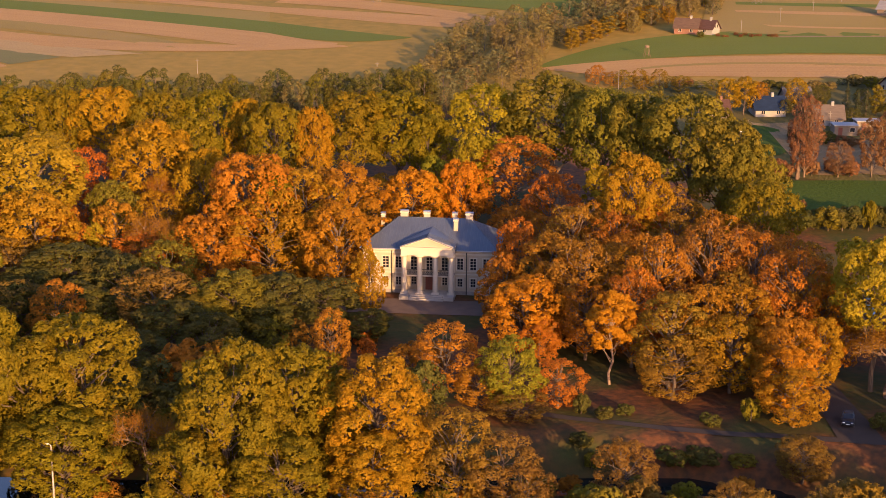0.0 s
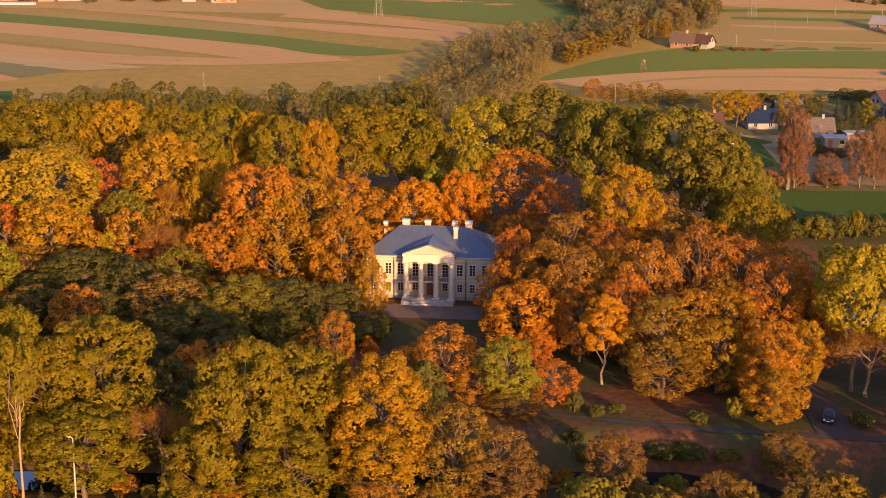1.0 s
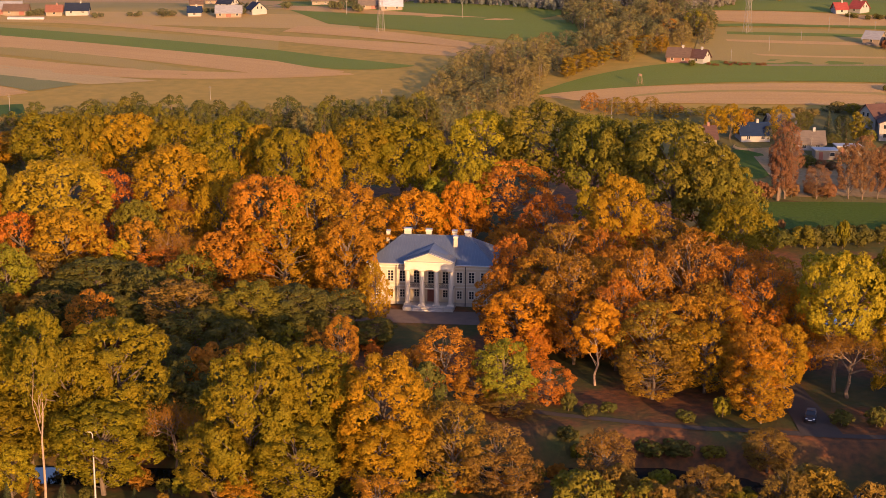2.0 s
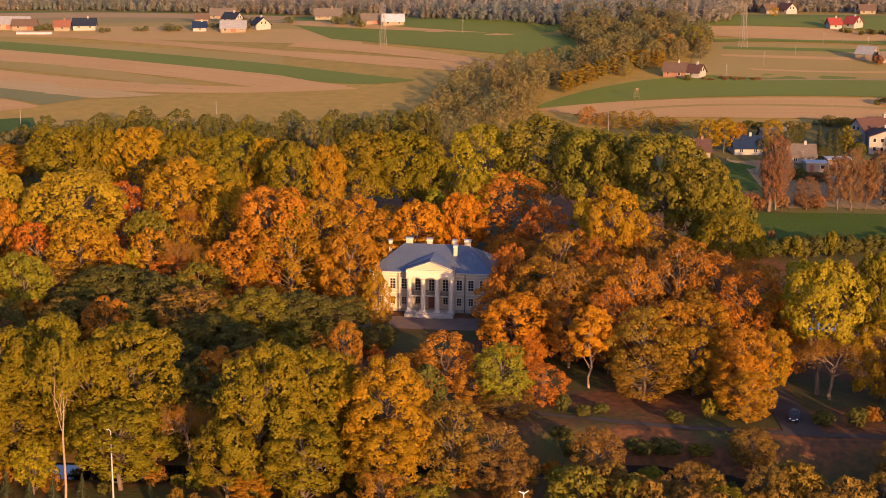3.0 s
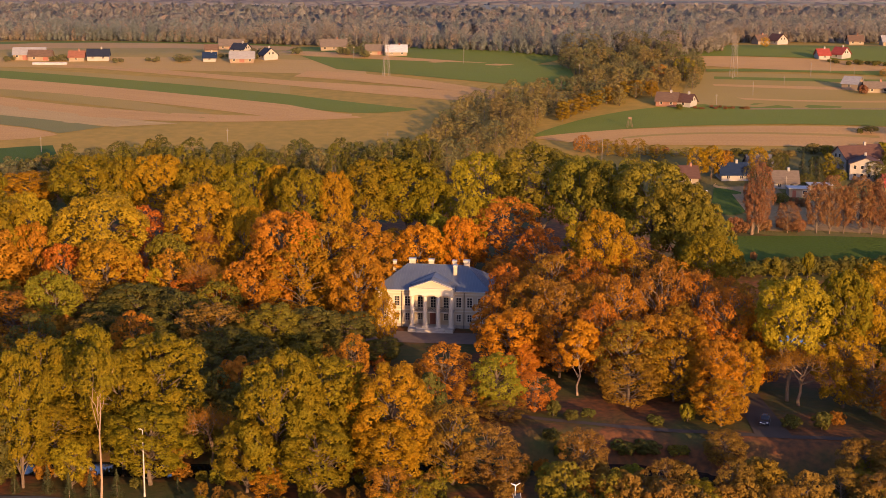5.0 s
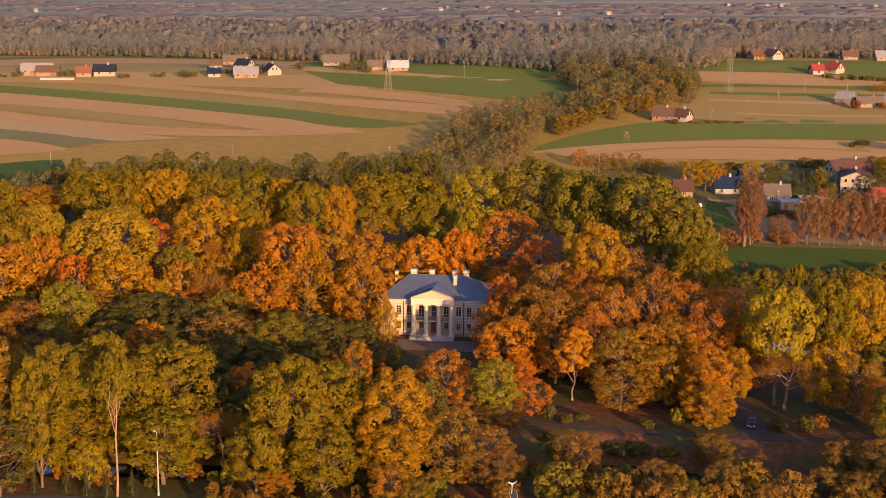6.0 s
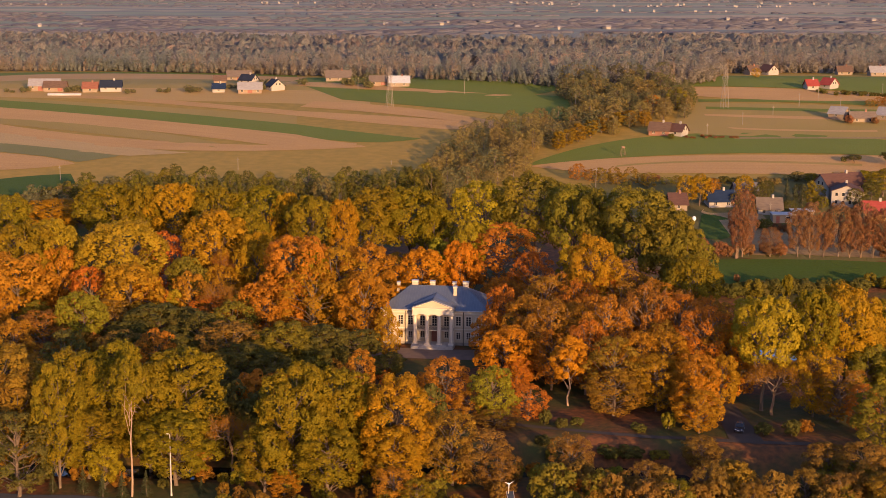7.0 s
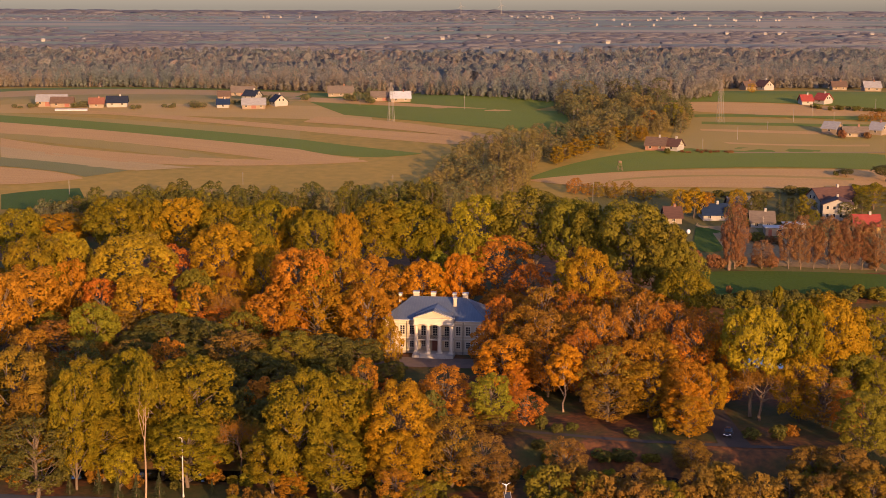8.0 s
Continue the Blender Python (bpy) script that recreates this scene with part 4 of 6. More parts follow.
plant("far", "moss", 78.2, 409.2, 3.3, 2.4, "village and field trees")
plant("far", "bronze", 81.7, 513.7, 6.7, 3.2, "village and field trees")
plant("column", "bronze", 69.6, 507.8, 7.1, 3.4, "village and field trees")
plant("column", "bronze", 63.0, 499.5, 7.0, 3.4, "village and field trees")
plant("column", "bronze", 57.7, 490.3, 7.3, 3.3, "village and field trees")
plant("column", "bronze", 52.5, 481.3, 7.4, 3.3, "village and field trees")
plant("column", "bronze", 47.5, 473.8, 6.6, 3.2, "village and field trees")
plant("column", "bronze", 43.8, 466.3, 7.4, 3.0, "village and field trees")
plant("column", "bronze", 76.0, 513.8, 6.7, 3.2, "village and field trees")
plant("column", "bronze", 82.4, 518.7, 5.3, 3.0, "village and field trees")
plant("far", "moss", 100.0, 550.5, 10.2, 4.9, "village and field trees")
plant("far", "dark", 106.5, 560.4, 7.8, 4.5, "village and field trees")
plant("far", "rust", 89.7, 546.5, 7.6, 4.9, "village and field trees")
plant("far", "orange", 75.6, 520.1, 5.5, 3.5, "village and field trees")
plant("far", "hedge_dark", -116.2, 612.4, 3.9, 3.3, "village and field trees")
plant("bush", "hedge_dark", -173.0, 614.2, 2.6, 2.6, "village and field trees")
plant("bush", "hedge_dark", -169.9, 615.1, 3.3, 2.6, "village and field trees")
plant("far", "hedge_dark", -86.0, 637.5, 2.9, 2.3, "village and field trees")
plant("far", "hedge_dark", -82.7, 635.3, 3.4, 2.3, "village and field trees")
plant("far", "hedge_dark", -40.5, 631.1, 5.3, 2.9, "village and field trees")
plant("far", "hedge_dark", -36.0, 632.6, 4.6, 2.9, "village and field trees")
plant("far", "hedge_dark", -35.6, 651.2, 4.7, 2.7, "village and field trees")
plant("far", "hedge_dark", -31.7, 644.4, 4.5, 2.7, "village and field trees")
plant("far", "brown", 185.3, 561.7, 3.3, 2.4, "village and field trees")
plant("far", "brown", 189.3, 562.1, 4.2, 2.4, "village and field trees")
plant("far", "brown", 193.3, 561.6, 4.6, 3.9, "village and field trees")
plant("far", "gold", 153.7, 645.2, 5.0, 2.6, "village and field trees")


# ---- belts of trees behind the park and along the gully ----
def belt(line, half, count, tones, tall, seed, group):
    """Trees scattered along a line of (x, y) points."""
    rnd = random.Random(seed)
    for i in range(count):
        u = (i + rnd.random()) / count * (len(line) - 1)
        k = min(int(u), len(line) - 2)
        a, b2 = Vector(line[k]), Vector(line[k + 1])
        p = a.lerp(b2, u - k)
        side = Vector((b2.y - a.y, a.x - b2.x)).normalized() * rnd.uniform(-half, half)
        h = rnd.uniform(*tall)
        plant("far", rnd.choice(tones), p.x + side.x, p.y + side.y, h, h * rnd.uniform(0.3, 0.42), group)


HEDGE = ["hedge", "hedge", "hedge_dark", "hedge_dark"]
# the oaks' shadow over this belt is put into its dark leaf tones
belt([(-118, 345), (-110, 362), (-98, 376), (-80, 382), (-55, 382), (-32, 382), (-10, 385), (3, 391)], 8, 92, ["dark", "dark", "moss", "hedge_dark", "dark", "hedge"], (7.0, 12.0), 3, "belt behind the park")
belt([(-110, 340), (-24, 355), (34, 366), (62, 374)], 16, 34, ["dark", "dark", "moss"], (5, 8), 4, "belt behind the park")


GULLY = [(-1.8, 425), (4.5, 471), (12.7, 501), (29, 511), (49.5, 521), (57.6, 553), (53.3, 570), (55, 606), (60, 639),
         (106, 635), (111.7, 575), (103, 531), (90, 522), (81, 514), (69.5, 495), (54, 482), (41, 467), (33, 452), (30, 430), (24, 400), (-6, 398)]


def gully_trees():
    """Mixed olive-brown trees that fill the gully between the fields."""
    rnd = random.Random(5)
    spots = []
    for i in range(9000):
        if len(spots) == 150:
            break
        x, y = rnd.uniform(-8, 114), rnd.uniform(397, 642)
        inside = False
        for (ax, ay), (bx, by) in zip(GULLY, GULLY[1:] + GULLY[:1]):
            if (ay > y) != (by > y) and x < ax + (y - ay) / (by - ay) * (bx - ax):
                inside = not inside
        if not inside or any(math.hypot(x - p, y - q) < 5.2 for p, q in spots):
            continue
        spots.append((x, y))
        h = rnd.uniform(6.0, 9.0) if y < 520 else rnd.uniform(6.5, 10)
        tones = ["hedge", "hedge", "hedge", "hedge_dark"] if y < 545 else ["hedge", "hedge_dark", "hedge_dark", "hedge_dark"]
        plant("far", rnd.choice(tones), x, y, h, h * rnd.uniform(0.4, 0.54), "trees along the gully", "alder_tree")


gully_trees()


# Lower trees and bushes that fill the park between the big crowns.
def understorey():
    rnd = random.Random(11)
    done = 0
    while done < 90:
        x, y = rnd.uniform(-128, 84), rnd.uniform(184, 294)
        if -15 < x < 11 and 196 < y < 268 or 12 < x < 74 and y < 207 or 57 < x and y > 228 or abs(y - stream_y(x)) < 9:
            continue
        done += 1
        tones = ["rust", "brown", "red", "amber", "dark", "moss"] if x > 0 else ["dark", "dark", "moss", "rust", "brown", "amber"]
        h = rnd.uniform(5, 10)
        plant("under", rnd.choice(tones), x, y, h, h * rnd.uniform(0.38, 0.5), "undergrowth of the park")
    for i in range(38):
        x, y = (rnd.uniform(15, 72), rnd.uniform(211, 264)) if i % 2 else (rnd.uniform(-118, -19), rnd.uniform(192, 286))
        if x > 58 and y > 226 or 52 < x and y < 216:
            continue
        h = rnd.uniform(11, 16) if x > 0 else rnd.uniform(8, 14)
        tones = ["rust", "brown", "red", "rust", "amber"] if x > 0 else (["amber", "rust", "gold", "moss"] if y > 225 else ["dark", "moss", "rust"])
        plant("lime", rnd.choice(tones), x, y, h, h * rnd.uniform(0.3, 0.38))
    for i in range(72):
        x, y = -34 + 122 * (i + rnd.random()) / 72, rnd.uniform(146, 161)
        if 11.5 < x < 17.5 or 52 < x < 57:
            continue
        h = rnd.uniform(4.5, 8.0) if x > 14 else rnd.uniform(2.5, 4.5)
        plant("under", rnd.choice(["dusk", "dusk", "bronze", "moss", "dusk"]), x, y, h, h * rnd.uniform(0.36, 0.5), "thicket on the near bank")
    for i in range(18):
        x, y = rnd.uniform(56, 92), rnd.uniform(140, 166)
        h = rnd.uniform(5, 8)
        plant("under", rnd.choice(["dusk", "dusk", "bronze", "moss"]), x, y, h, h * 0.45, "thicket on the near bank")
    for i in range(14):
        x, y = rnd.uniform(-13, 9.5), rnd.uniform(203, 222)
        h = rnd.uniform(2.4, 4.4) if y < 214 else rnd.uniform(1.4, 2.4)
        plant("under", rnd.choice(["rust", "red", "brown", "red"]), x, y, h, h * 0.5, "low russet growth below the forecourt")
    for i in range(22):
        x, y = rnd.uniform(-62, -12), rnd.uniform(177, 202)
        h = rnd.uniform(6, 10)
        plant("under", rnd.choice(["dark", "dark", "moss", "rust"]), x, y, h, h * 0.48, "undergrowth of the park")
    for i in range(64):
        x = -78 + 160 * (i + rnd.random()) / 64
        y = stream_y(x) + rnd.choice((-5, -6, -9, -7, 4.5)) + rnd.uniform(-1.5, 1.5)
        if 24 < x < 62 and y > stream_y(x) and rnd.random() < 0.6:
            continue
        h = rnd.uniform(1.2, 3.4)
        plant("bush", rnd.choice(["dark", "brown", "rust", "moss", "green"]), x, y, h, h * rnd.uniform(0.5, 0.75), "bushes on the stream bank")


understorey()
# mostly dark leaves here: shade under the trees is put into the colour
for x, y, h, r, tone in ((35.9, 184.5, 1.8, 1.5, "dark"), (41.3, 186.2, 3.2, 1.5, "green"), (19.8, 188.6, 3.0, 1.3, "dark"), (22.6, 186.4, 2.0, 1.4, "dark"),
                         (25.4, 188.1, 1.6, 1.4, "dark"), (57.2, 182.9, 2.4, 1.8, "dark"), (62.1, 182.6, 3.2, 1.7, "dark"), (65.1, 184.5, 2.6, 1.5, "brown"),
                         (33.7, 177.4, 2.4, 2.6, "dark"), (30.0, 177.6, 2.2, 2.2, "dark"), (38.3, 176.2, 1.6, 2.0, "moss"), (18.9, 179.2, 2.0, 1.8, "dark")):
    plant("bush", tone, x, y, h, r, "bushes along the park path")
plant("oak", "yellow", -52.1, 162.5, 7.5, 2.6)
plant("maple", "orange", -23.1, 159.5, 4.6, 2.6)
plant("bare", "pale", 61.5, 195.0, 12.5, 6.6)
plant("maple", "amber", -15.2, 240.0, 17.5, 5.4)
for x, y, h in ((-44.9, 159.4, 4.4), (-48.6, 159.0, 4.2), (-51.6, 158.8, 4.0), (-55.2, 160.8, 4.4), (-36.5, 161.0, 2.6), (-60.0, 160.8, 3.6), (-32.3, 161.6, 2.2)):
    plant("spruce", "fir", x, y, h, h * 0.3, "small firs by the road")


# ---- far woods and the far plain ----
def woods(name, spots, size, tone, label):
    """Far trees, all one mesh: x, y, height, radius and number of leaf sprays; crowns above bare stems."""
    rng = np.random.default_rng(len(name) * 7)
    out = []
    for x, y, h, r, per in spots:
        g = ground_z(x, y)
        d = ball(rng, per)
        d[:, 2] = np.where(d[:, 2] < -0.4, -d[:, 2], d[:, 2])
        knobs = 0.9 + 0.16 * np.sin(d[:, 0] * 5 + x) * np.sin(d[:, 1] * 5 + y) * np.cos(d[:, 2] * 4 + x)
        mid, half = np.array((x, y, g + h * 0.44)), np.array((r, r, h * 0.56))
        out.append(leaves(rng, mid + d * half * (knobs * rng.uniform(0.85, 1.1, per))[:, None], d + np.array((0, 0, 0.2)), size, size * 0.72, 0.8))
        heart = per // 3
        d = ball(rng, heart)
        out.append(leaves(rng, mid + d * half * 0.7, d, size * 1.7, size * 1.4, 0.2))
    me = leaf_mesh(name, np.concatenate(out))
    me.materials[0] = MATS["leaves_" + tone]
    ob = new(name, me)
    tagged(ob, label, "woods", kind="stuff")


def far_plain():
    rnd = random.Random(21)
    bins = {"hazed_brown": [], "hazed_green": [], "hazed_rust": []}
    ex = [-420, -260, -190, -120, -67, -23, 19, 54, 110, 130, 146, 180, 420]
    ey = [748, 754, 768, 742, 706, 669, 638, 616, 616, 630, 684, 690, 692]

    def canopy(cols, rows, wide, trees):
        """A bumpy sheet of crowns: rows of ground set back from the edge of the woods, with a dome for every tree."""
        v = np.array(rows)
        x = np.linspace(-wide, wide, cols)
        yy = np.interp(x, ex, ey)[None, :] + v[:, None]
        xx = np.repeat(x[None, :], len(v), 0)
        zz = np.full(xx.shape, -1.0)
        for tx, tv, h, r in trees:
            i0, i1 = np.searchsorted(x, (tx - r, tx + r))
            j0, j1 = np.searchsorted(v, (tv - r, tv + r))
            if i1 > i0 and j1 > j0:
                d2 = ((x[None, i0:i1] - tx) ** 2 + (v[j0:j1, None] - tv) ** 2) / (r * r)
                dome = np.where(d2 < 1, h * (0.3 + 0.7 * np.sqrt(np.clip(1 - d2, 0, 1))), -1.0)
                zz[j0:j1, i0:i1] = np.maximum(zz[j0:j1, i0:i1], dome)
        zz[0] = -1.5
        verts = [(p, q, ground_z(p, q) + w) for p, q, w in zip(xx.ravel(), yy.ravel(), zz.ravel())]
        faces = [(j * cols + i, j * cols + i + 1, j * cols + i + cols + 1, j * cols + i + cols) for j in range(len(v) - 1) for i in range(cols - 1)]
        tagged(new("woods", raw("woods", verts, faces, "woods_canopy", True)), "low brown and green growth under the far woods, haze in its colour", "woods", kind="stuff")

    def grown(count, wide, near, deep, tall):
        out = []
        for i in range(count):
            h = rnd.uniform(*tall)
            out.append((rnd.uniform(-wide, wide), rnd.uniform(near, deep), h, h * rnd.uniform(0.28, 0.42)))
        return out

    # low growth that closes the ground, and the single trees above it
    canopy(400, [1.7 * k for k in range(56)], 340, grown(5200, 340, 3, 95, (1.5, 4.5)))
    canopy(330, [86 + 4.5 * k for k in range(150)], 640, grown(9000, 640, 86, 760, (6, 9.5)))

    def choose(x, y):
        patch = noise.noise((x * 0.009, y * 0.009, 5))
        return "hazed_green" if patch + rnd.uniform(-0.25, 0.25) > 0.05 else ("hazed_rust" if rnd.random() < 0.22 else "hazed_brown")

    for i in range(2700):
        v = rnd.random() ** 1.35
        x, h = (rnd.random() - 0.5) * 2 * (0.40 * (800 + v * 740)), rnd.uniform(8, 13)
        y = float(np.interp(x, ex, ey)) + 8 + v * 740
        bins[choose(x, y)].append((x, y, h, h * rnd.uniform(0.15, 0.25), 120 if v < 0.1 else 60))
    for i in range(1300):                                       # the edge towards the fields
        x = rnd.uniform(-330, 330)
        h = rnd.choice((rnd.uniform(2, 4), rnd.uniform(3, 6), rnd.uniform(5, 9), rnd.uniform(7, 11)))
        y = float(np.interp(x, ex, ey)) + rnd.uniform(-3, 10)
        bins[choose(x, y)].append((x, y, h, h * rnd.uniform(0.18, 0.32), 105))
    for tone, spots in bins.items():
        woods("woods", spots, 0.31, tone, {"hazed_brown": "far belt of brown autumn woods greyed by painted haze", "hazed_green": "far stands of dark green pines with haze in their colour", "hazed_rust": "far rust-coloured birches in the woods, paled by painted haze"}[tone])
    spots = []
    for k in range(60):
        y0 = 1600 + 2950 * rnd.random() ** 1.3
        x0 = rnd.uniform(-0.4, 0.4) * y0
        long, n0 = rnd.uniform(60, 340) * (y0 / 2000), 66
        for i in range(n0):
            spots.append((x0 + rnd.uniform(-long, long), y0 + rnd.gauss(0, 12), rnd.uniform(1.5, 4.0), rnd.uniform(3, 7), 18))
    for i in range(420):
        x = rnd.uniform(-2000, 2000)
        spots.append((x, 4500 + rnd.uniform(-160, 160), rnd.uniform(4, 9), rnd.uniform(14, 30), 50))
    verts, faces = [], []
    for x, y, h, r, _ in spots:                                 # low rounded clumps, far too small to show leaves
        g, k = ground_z(x, y), len(verts)
        for ring, up in ((1.0, -0.05), (0.85, 0.6)):
            for j in range(7):
                a, q = j * 0.8976 + x, r * ring * rnd.uniform(0.8, 1.15)
                verts.append((x + math.cos(a) * q * 2.6, y + math.sin(a) * q, g + h * up * rnd.uniform(0.9, 1.1)))
        verts.append((x, y, g + h))
        for j in range(7):
            i = (j + 1) % 7
            faces += [(k + j, k + i, k + 7 + i, k + 7 + j), (k + 7 + j, k + 7 + i, k + 14)]
    tagged(new("woods", raw("woods", verts, faces, "leaves_far_haze", True)), "distant tree belts on the plain, haze painted into their colour", "woods", kind="stuff")


far_plain()


def far_village():
    rnd = random.Random(8)
    wall, roof = bmesh.new(), bmesh.new()
    for k in range(17):
        y0 = 1700 + 2300 * rnd.random()
        x0 = rnd.uniform(-0.34, 0.34) * y0
        for i in range(rnd.randint(2, 6)):
            x, y = x0 + rnd.uniform(-90, 90), y0 + rnd.uniform(-30, 30)
            z, w, d = ground_z(x, y), rnd.uniform(1.3, 2.8), rnd.uniform(1.3, 2)
            box(wall, x - w, y - d, z - 1, x + w, y + d, z + 3)
            vs = [roof.verts.new(p) for p in ((x - w - 1, y - d - 1, z + 3), (x + w + 1, y - d - 1, z + 3), (x + w + 1, y + d + 1, z + 3), (x - w - 1, y + d + 1, z + 3), (x - w, y, z + 5), (x + w, y, z + 5))]
            for f in ((0, 1, 5, 4), (2, 3, 4, 5), (1, 2, 5), (3, 0, 4), (3, 2, 1, 0)):
                roof.faces.new([vs[j] for j in f])
    root = new("far_houses")
    tagged(root, "scattered tiny white houses on the distant plain", "houses", kind="stuff")
    part("wall", wall, "wall_white", root)
    part("roof", roof, "roof_grey", root)


far_village()


# ---- the manor ----
def opened_wall(x0, x1, z0, z1, y0, y1, holes):
    """A wall along x with openings (xa, za, xb, zb) right through it."""
    bm = bmesh.new()
    xs = sorted({x0, x1, *[h[0] for h in holes], *[h[2] for h in holes]})
    for a, b2 in zip(xs, xs[1:]):
        mid = (a + b2) / 2
        cuts = sorted([(h[1], h[3]) for h in holes if h[0] < mid < h[2]])
        z = z0
        for lo, hi in cuts:
            if lo > z:
                box(bm, a, y0, z, b2, y1, lo)
            z = hi
        box(bm, a, y0, z, b2, y1, z1)
    bmesh.ops.remove_doubles(bm, verts=bm.verts, dist=0.0005)
    return bm


def window(root, x, z0, w, h, y, rows, turn=None):
    """A white frame with glazing bars in the opening, with the glass behind them."""
    bm = bmesh.new()
    a = w / 2
    xs = [-a, -a + 0.07, -0.04, 0.04, a - 0.07, a]
    zs = [0, 0.07]
    for k in range(1, rows):
        zs += [h * k / rows - 0.025, h * k / rows + 0.025]
    zs += [h - 0.07, h]
    for i in range(5):
        for k in range(len(zs) - 1):
            if i % 2 == 0 or k % 2 == 0:
                box(bm, xs[i], -0.05, zs[k], xs[i + 1], 0.05, zs[k + 1])
    bmesh.ops.remove_doubles(bm, verts=bm.verts, dist=0.0005)
    f = part("window", bm, "trim_white", root)
    f.matrix_local = (turn or Matrix()) @ pose(x, y + 0.16, z0)
    g = part("pane", block(-a + 0.02, 0.02, 0.02, a - 0.02, 0.035, h - 0.02), "window_glass", f, "dark reflecting window glass")
    s = part("sill", block(-a - 0.1, -0.30, -0.12, a + 0.1, 0.0, -0.003, bevel=0.02), "trim_white", f)
    e = part("surround", box(box(box(bmesh.new(), -a - 0.14, -0.20, 0, -a - 0.003, -0.165, h), a + 0.003, -0.20, 0, a + 0.14, -0.165, h), -a - 0.18, -0.22, h + 0.003, a + 0.18, -0.165, h + 0.2), "trim_white", f)
    return f


def manor():
    root = new("manor_house")
    root.matrix_world = pose(-0.7, 241.6, 0.12, 0, 0, -7)
    tagged(root, "white two-storey manor with columned portico and grey-blue metal roof", "house")
    W, Y0, Y1, H = 11.2, 4.6, 18.6, 7.9
    cx = [-9.6, -7.4, -5.25, 5.2, 7.4, 9.6]
    up = [(x - 0.55, 4.4, x + 0.55, 6.45) for x in cx] + [(x - 0.55, 4.2, x + 0.55, 6.45) for x in (-2.62, 0, 2.62)]
    low = [(x - 0.47, 1.45, x + 0.47, 2.95) for x in cx] + [(x - 0.47, 1.65, x + 0.47, 3.05) for x in (-2.62, 2.62)] + [(-0.65, 0.8, 0.65, 3.3)]
    part("front_wall", opened_wall(-W, W, 0, H, Y0, Y0 + 0.45, up + low), "plaster", root)
    part("back_wall", opened_wall(-W, W, 0, H, Y1 - 0.45, Y1, up), "plaster", root)
    for s in (-1, 1):
        turn = pose(s * (W - 0.0), (Y0 + Y1) / 2, 0, 0, 0, 90 * s)
        holes = [(x - 0.55, 4.4, x + 0.55, 6.45) for x in (-4, 0, 4)] + [(x - 0.47, 1.15, x + 0.47, 2.65) for x in (-4, 0, 4)]
        wl = part("side_wall", opened_wall(-(Y1 - Y0) / 2 + 0.453, (Y1 - Y0) / 2 - 0.453, 0, H, 0, 0.45, holes), "plaster", root)
        wl.matrix_local = turn
        for h in holes:
            window(root, (h[0] + h[2]) / 2, h[1], h[2] - h[0], h[3] - h[1], 0, 3, turn)
    for h in up:
        window(root, (h[0] + h[2]) / 2, h[1], h[2] - h[0], h[3] - h[1], Y0, 4)
    for h in low[:-1]:
        window(root, (h[0] + h[2]) / 2, h[1], h[2] - h[0], h[3] - h[1], Y0, 3)
    part("floor", block(-W + 0.46, Y0 + 0.46, 3.9, W - 0.46, Y1 - 0.46, 4.2), "plinth_stone", root)
    d = part("door", block(-0.65, Y0 + 0.15, 0.8, 0.65, Y0 + 0.22, 3.3), "door_wood", root, "red-brown double front door")
    for s in (-1, 1):
        for z0, z1 in ((1.0, 1.9), (2.05, 3.1)):
            part("door_panel", block(s * 0.33 - 0.22, Y0 + 0.11, z0, s * 0.33 + 0.22, Y0 + 0.149, z1, bevel=0.02), "door_wood", d)
    # plinth, string course, cornice, pilaster strips
    for a, b2 in ((-W - 0.06, -4.4), (4.4, W + 0.06)):
        part("plinth", block(a, Y0 - 0.08, 0, b2, Y0 - 0.003, 0.75, bevel=0.02), "plinth_stone", root, "grey stone plinth")
        part("string_course", block(a, Y0 - 0.10, 3.6, b2, Y0 - 0.003, 3.78, bevel=0.02), "trim_white", root)
        part("string_course", block(a, Y0 - 0.07, 4.2, b2, Y0 - 0.003, 4.3, bevel=0.02), "trim_white", root)
        part("cornice", box(block(a, Y0 - 0.12, 7.05, b2, Y0 - 0.003, 7.35), a, Y0 - 0.35, 7.55, b2, Y0 - 0.003, 7.88), "trim_white", root)
    for x in (-W + 0.25, W - 0.25, -4.1, 4.1):
        part("pilaster", block(x - 0.22, Y0 - 0.06, 0.76, x + 0.22, Y0 - 0.002, 7.04), "trim_white", root)
    for x in (-6.35, 6.3):
        part("drainpipe", tube(bmesh.new(), (x, Y0 - 0.16, 0.1), (x, Y0 - 0.16, 7.6), 0.08, 0.08), "dark_metal", root, "dark metal drainpipe")
    # portico
    part("porch_floor", block(-4.6, 1.5, 0, 4.6, Y0 - 0.002, 0.8, bevel=0.03), "stone", root)
    for i in range(4):
        part("step", block(-2.9, 0.0 + 0.38 * i, 0, 2.9, 1.497, 0.19 * (i + 1) + 0.003, bevel=0.015) if i == 3 else block(-2.9, 0.38 * i, 0.19 * i, 2.9, 1.497, 0.19 * (i + 1), bevel=0.015), "stone", root)
    for s in (-1, 1):
        part("pedestal", block(s * 3.75 - 0.8, 0.2, 0, s * 3.75 + 0.8, 1.49, 0.82, bevel=0.03), "stone", root)
    for i in range(4):
        x = -3.93 + 2.62 * i
        bm = bmesh.new()
        box(bm, x - 0.62, 1.68, 0.803, x + 0.62, 2.92, 1.05)
        tube(bm, (x, 2.3, 1.05), (x, 2.3, 1.25), 0.58, 0.5, 20)
        tube(bm, (x, 2.3, 1.25), (x, 2.3, 4.2), 0.47, 0.45, 20)
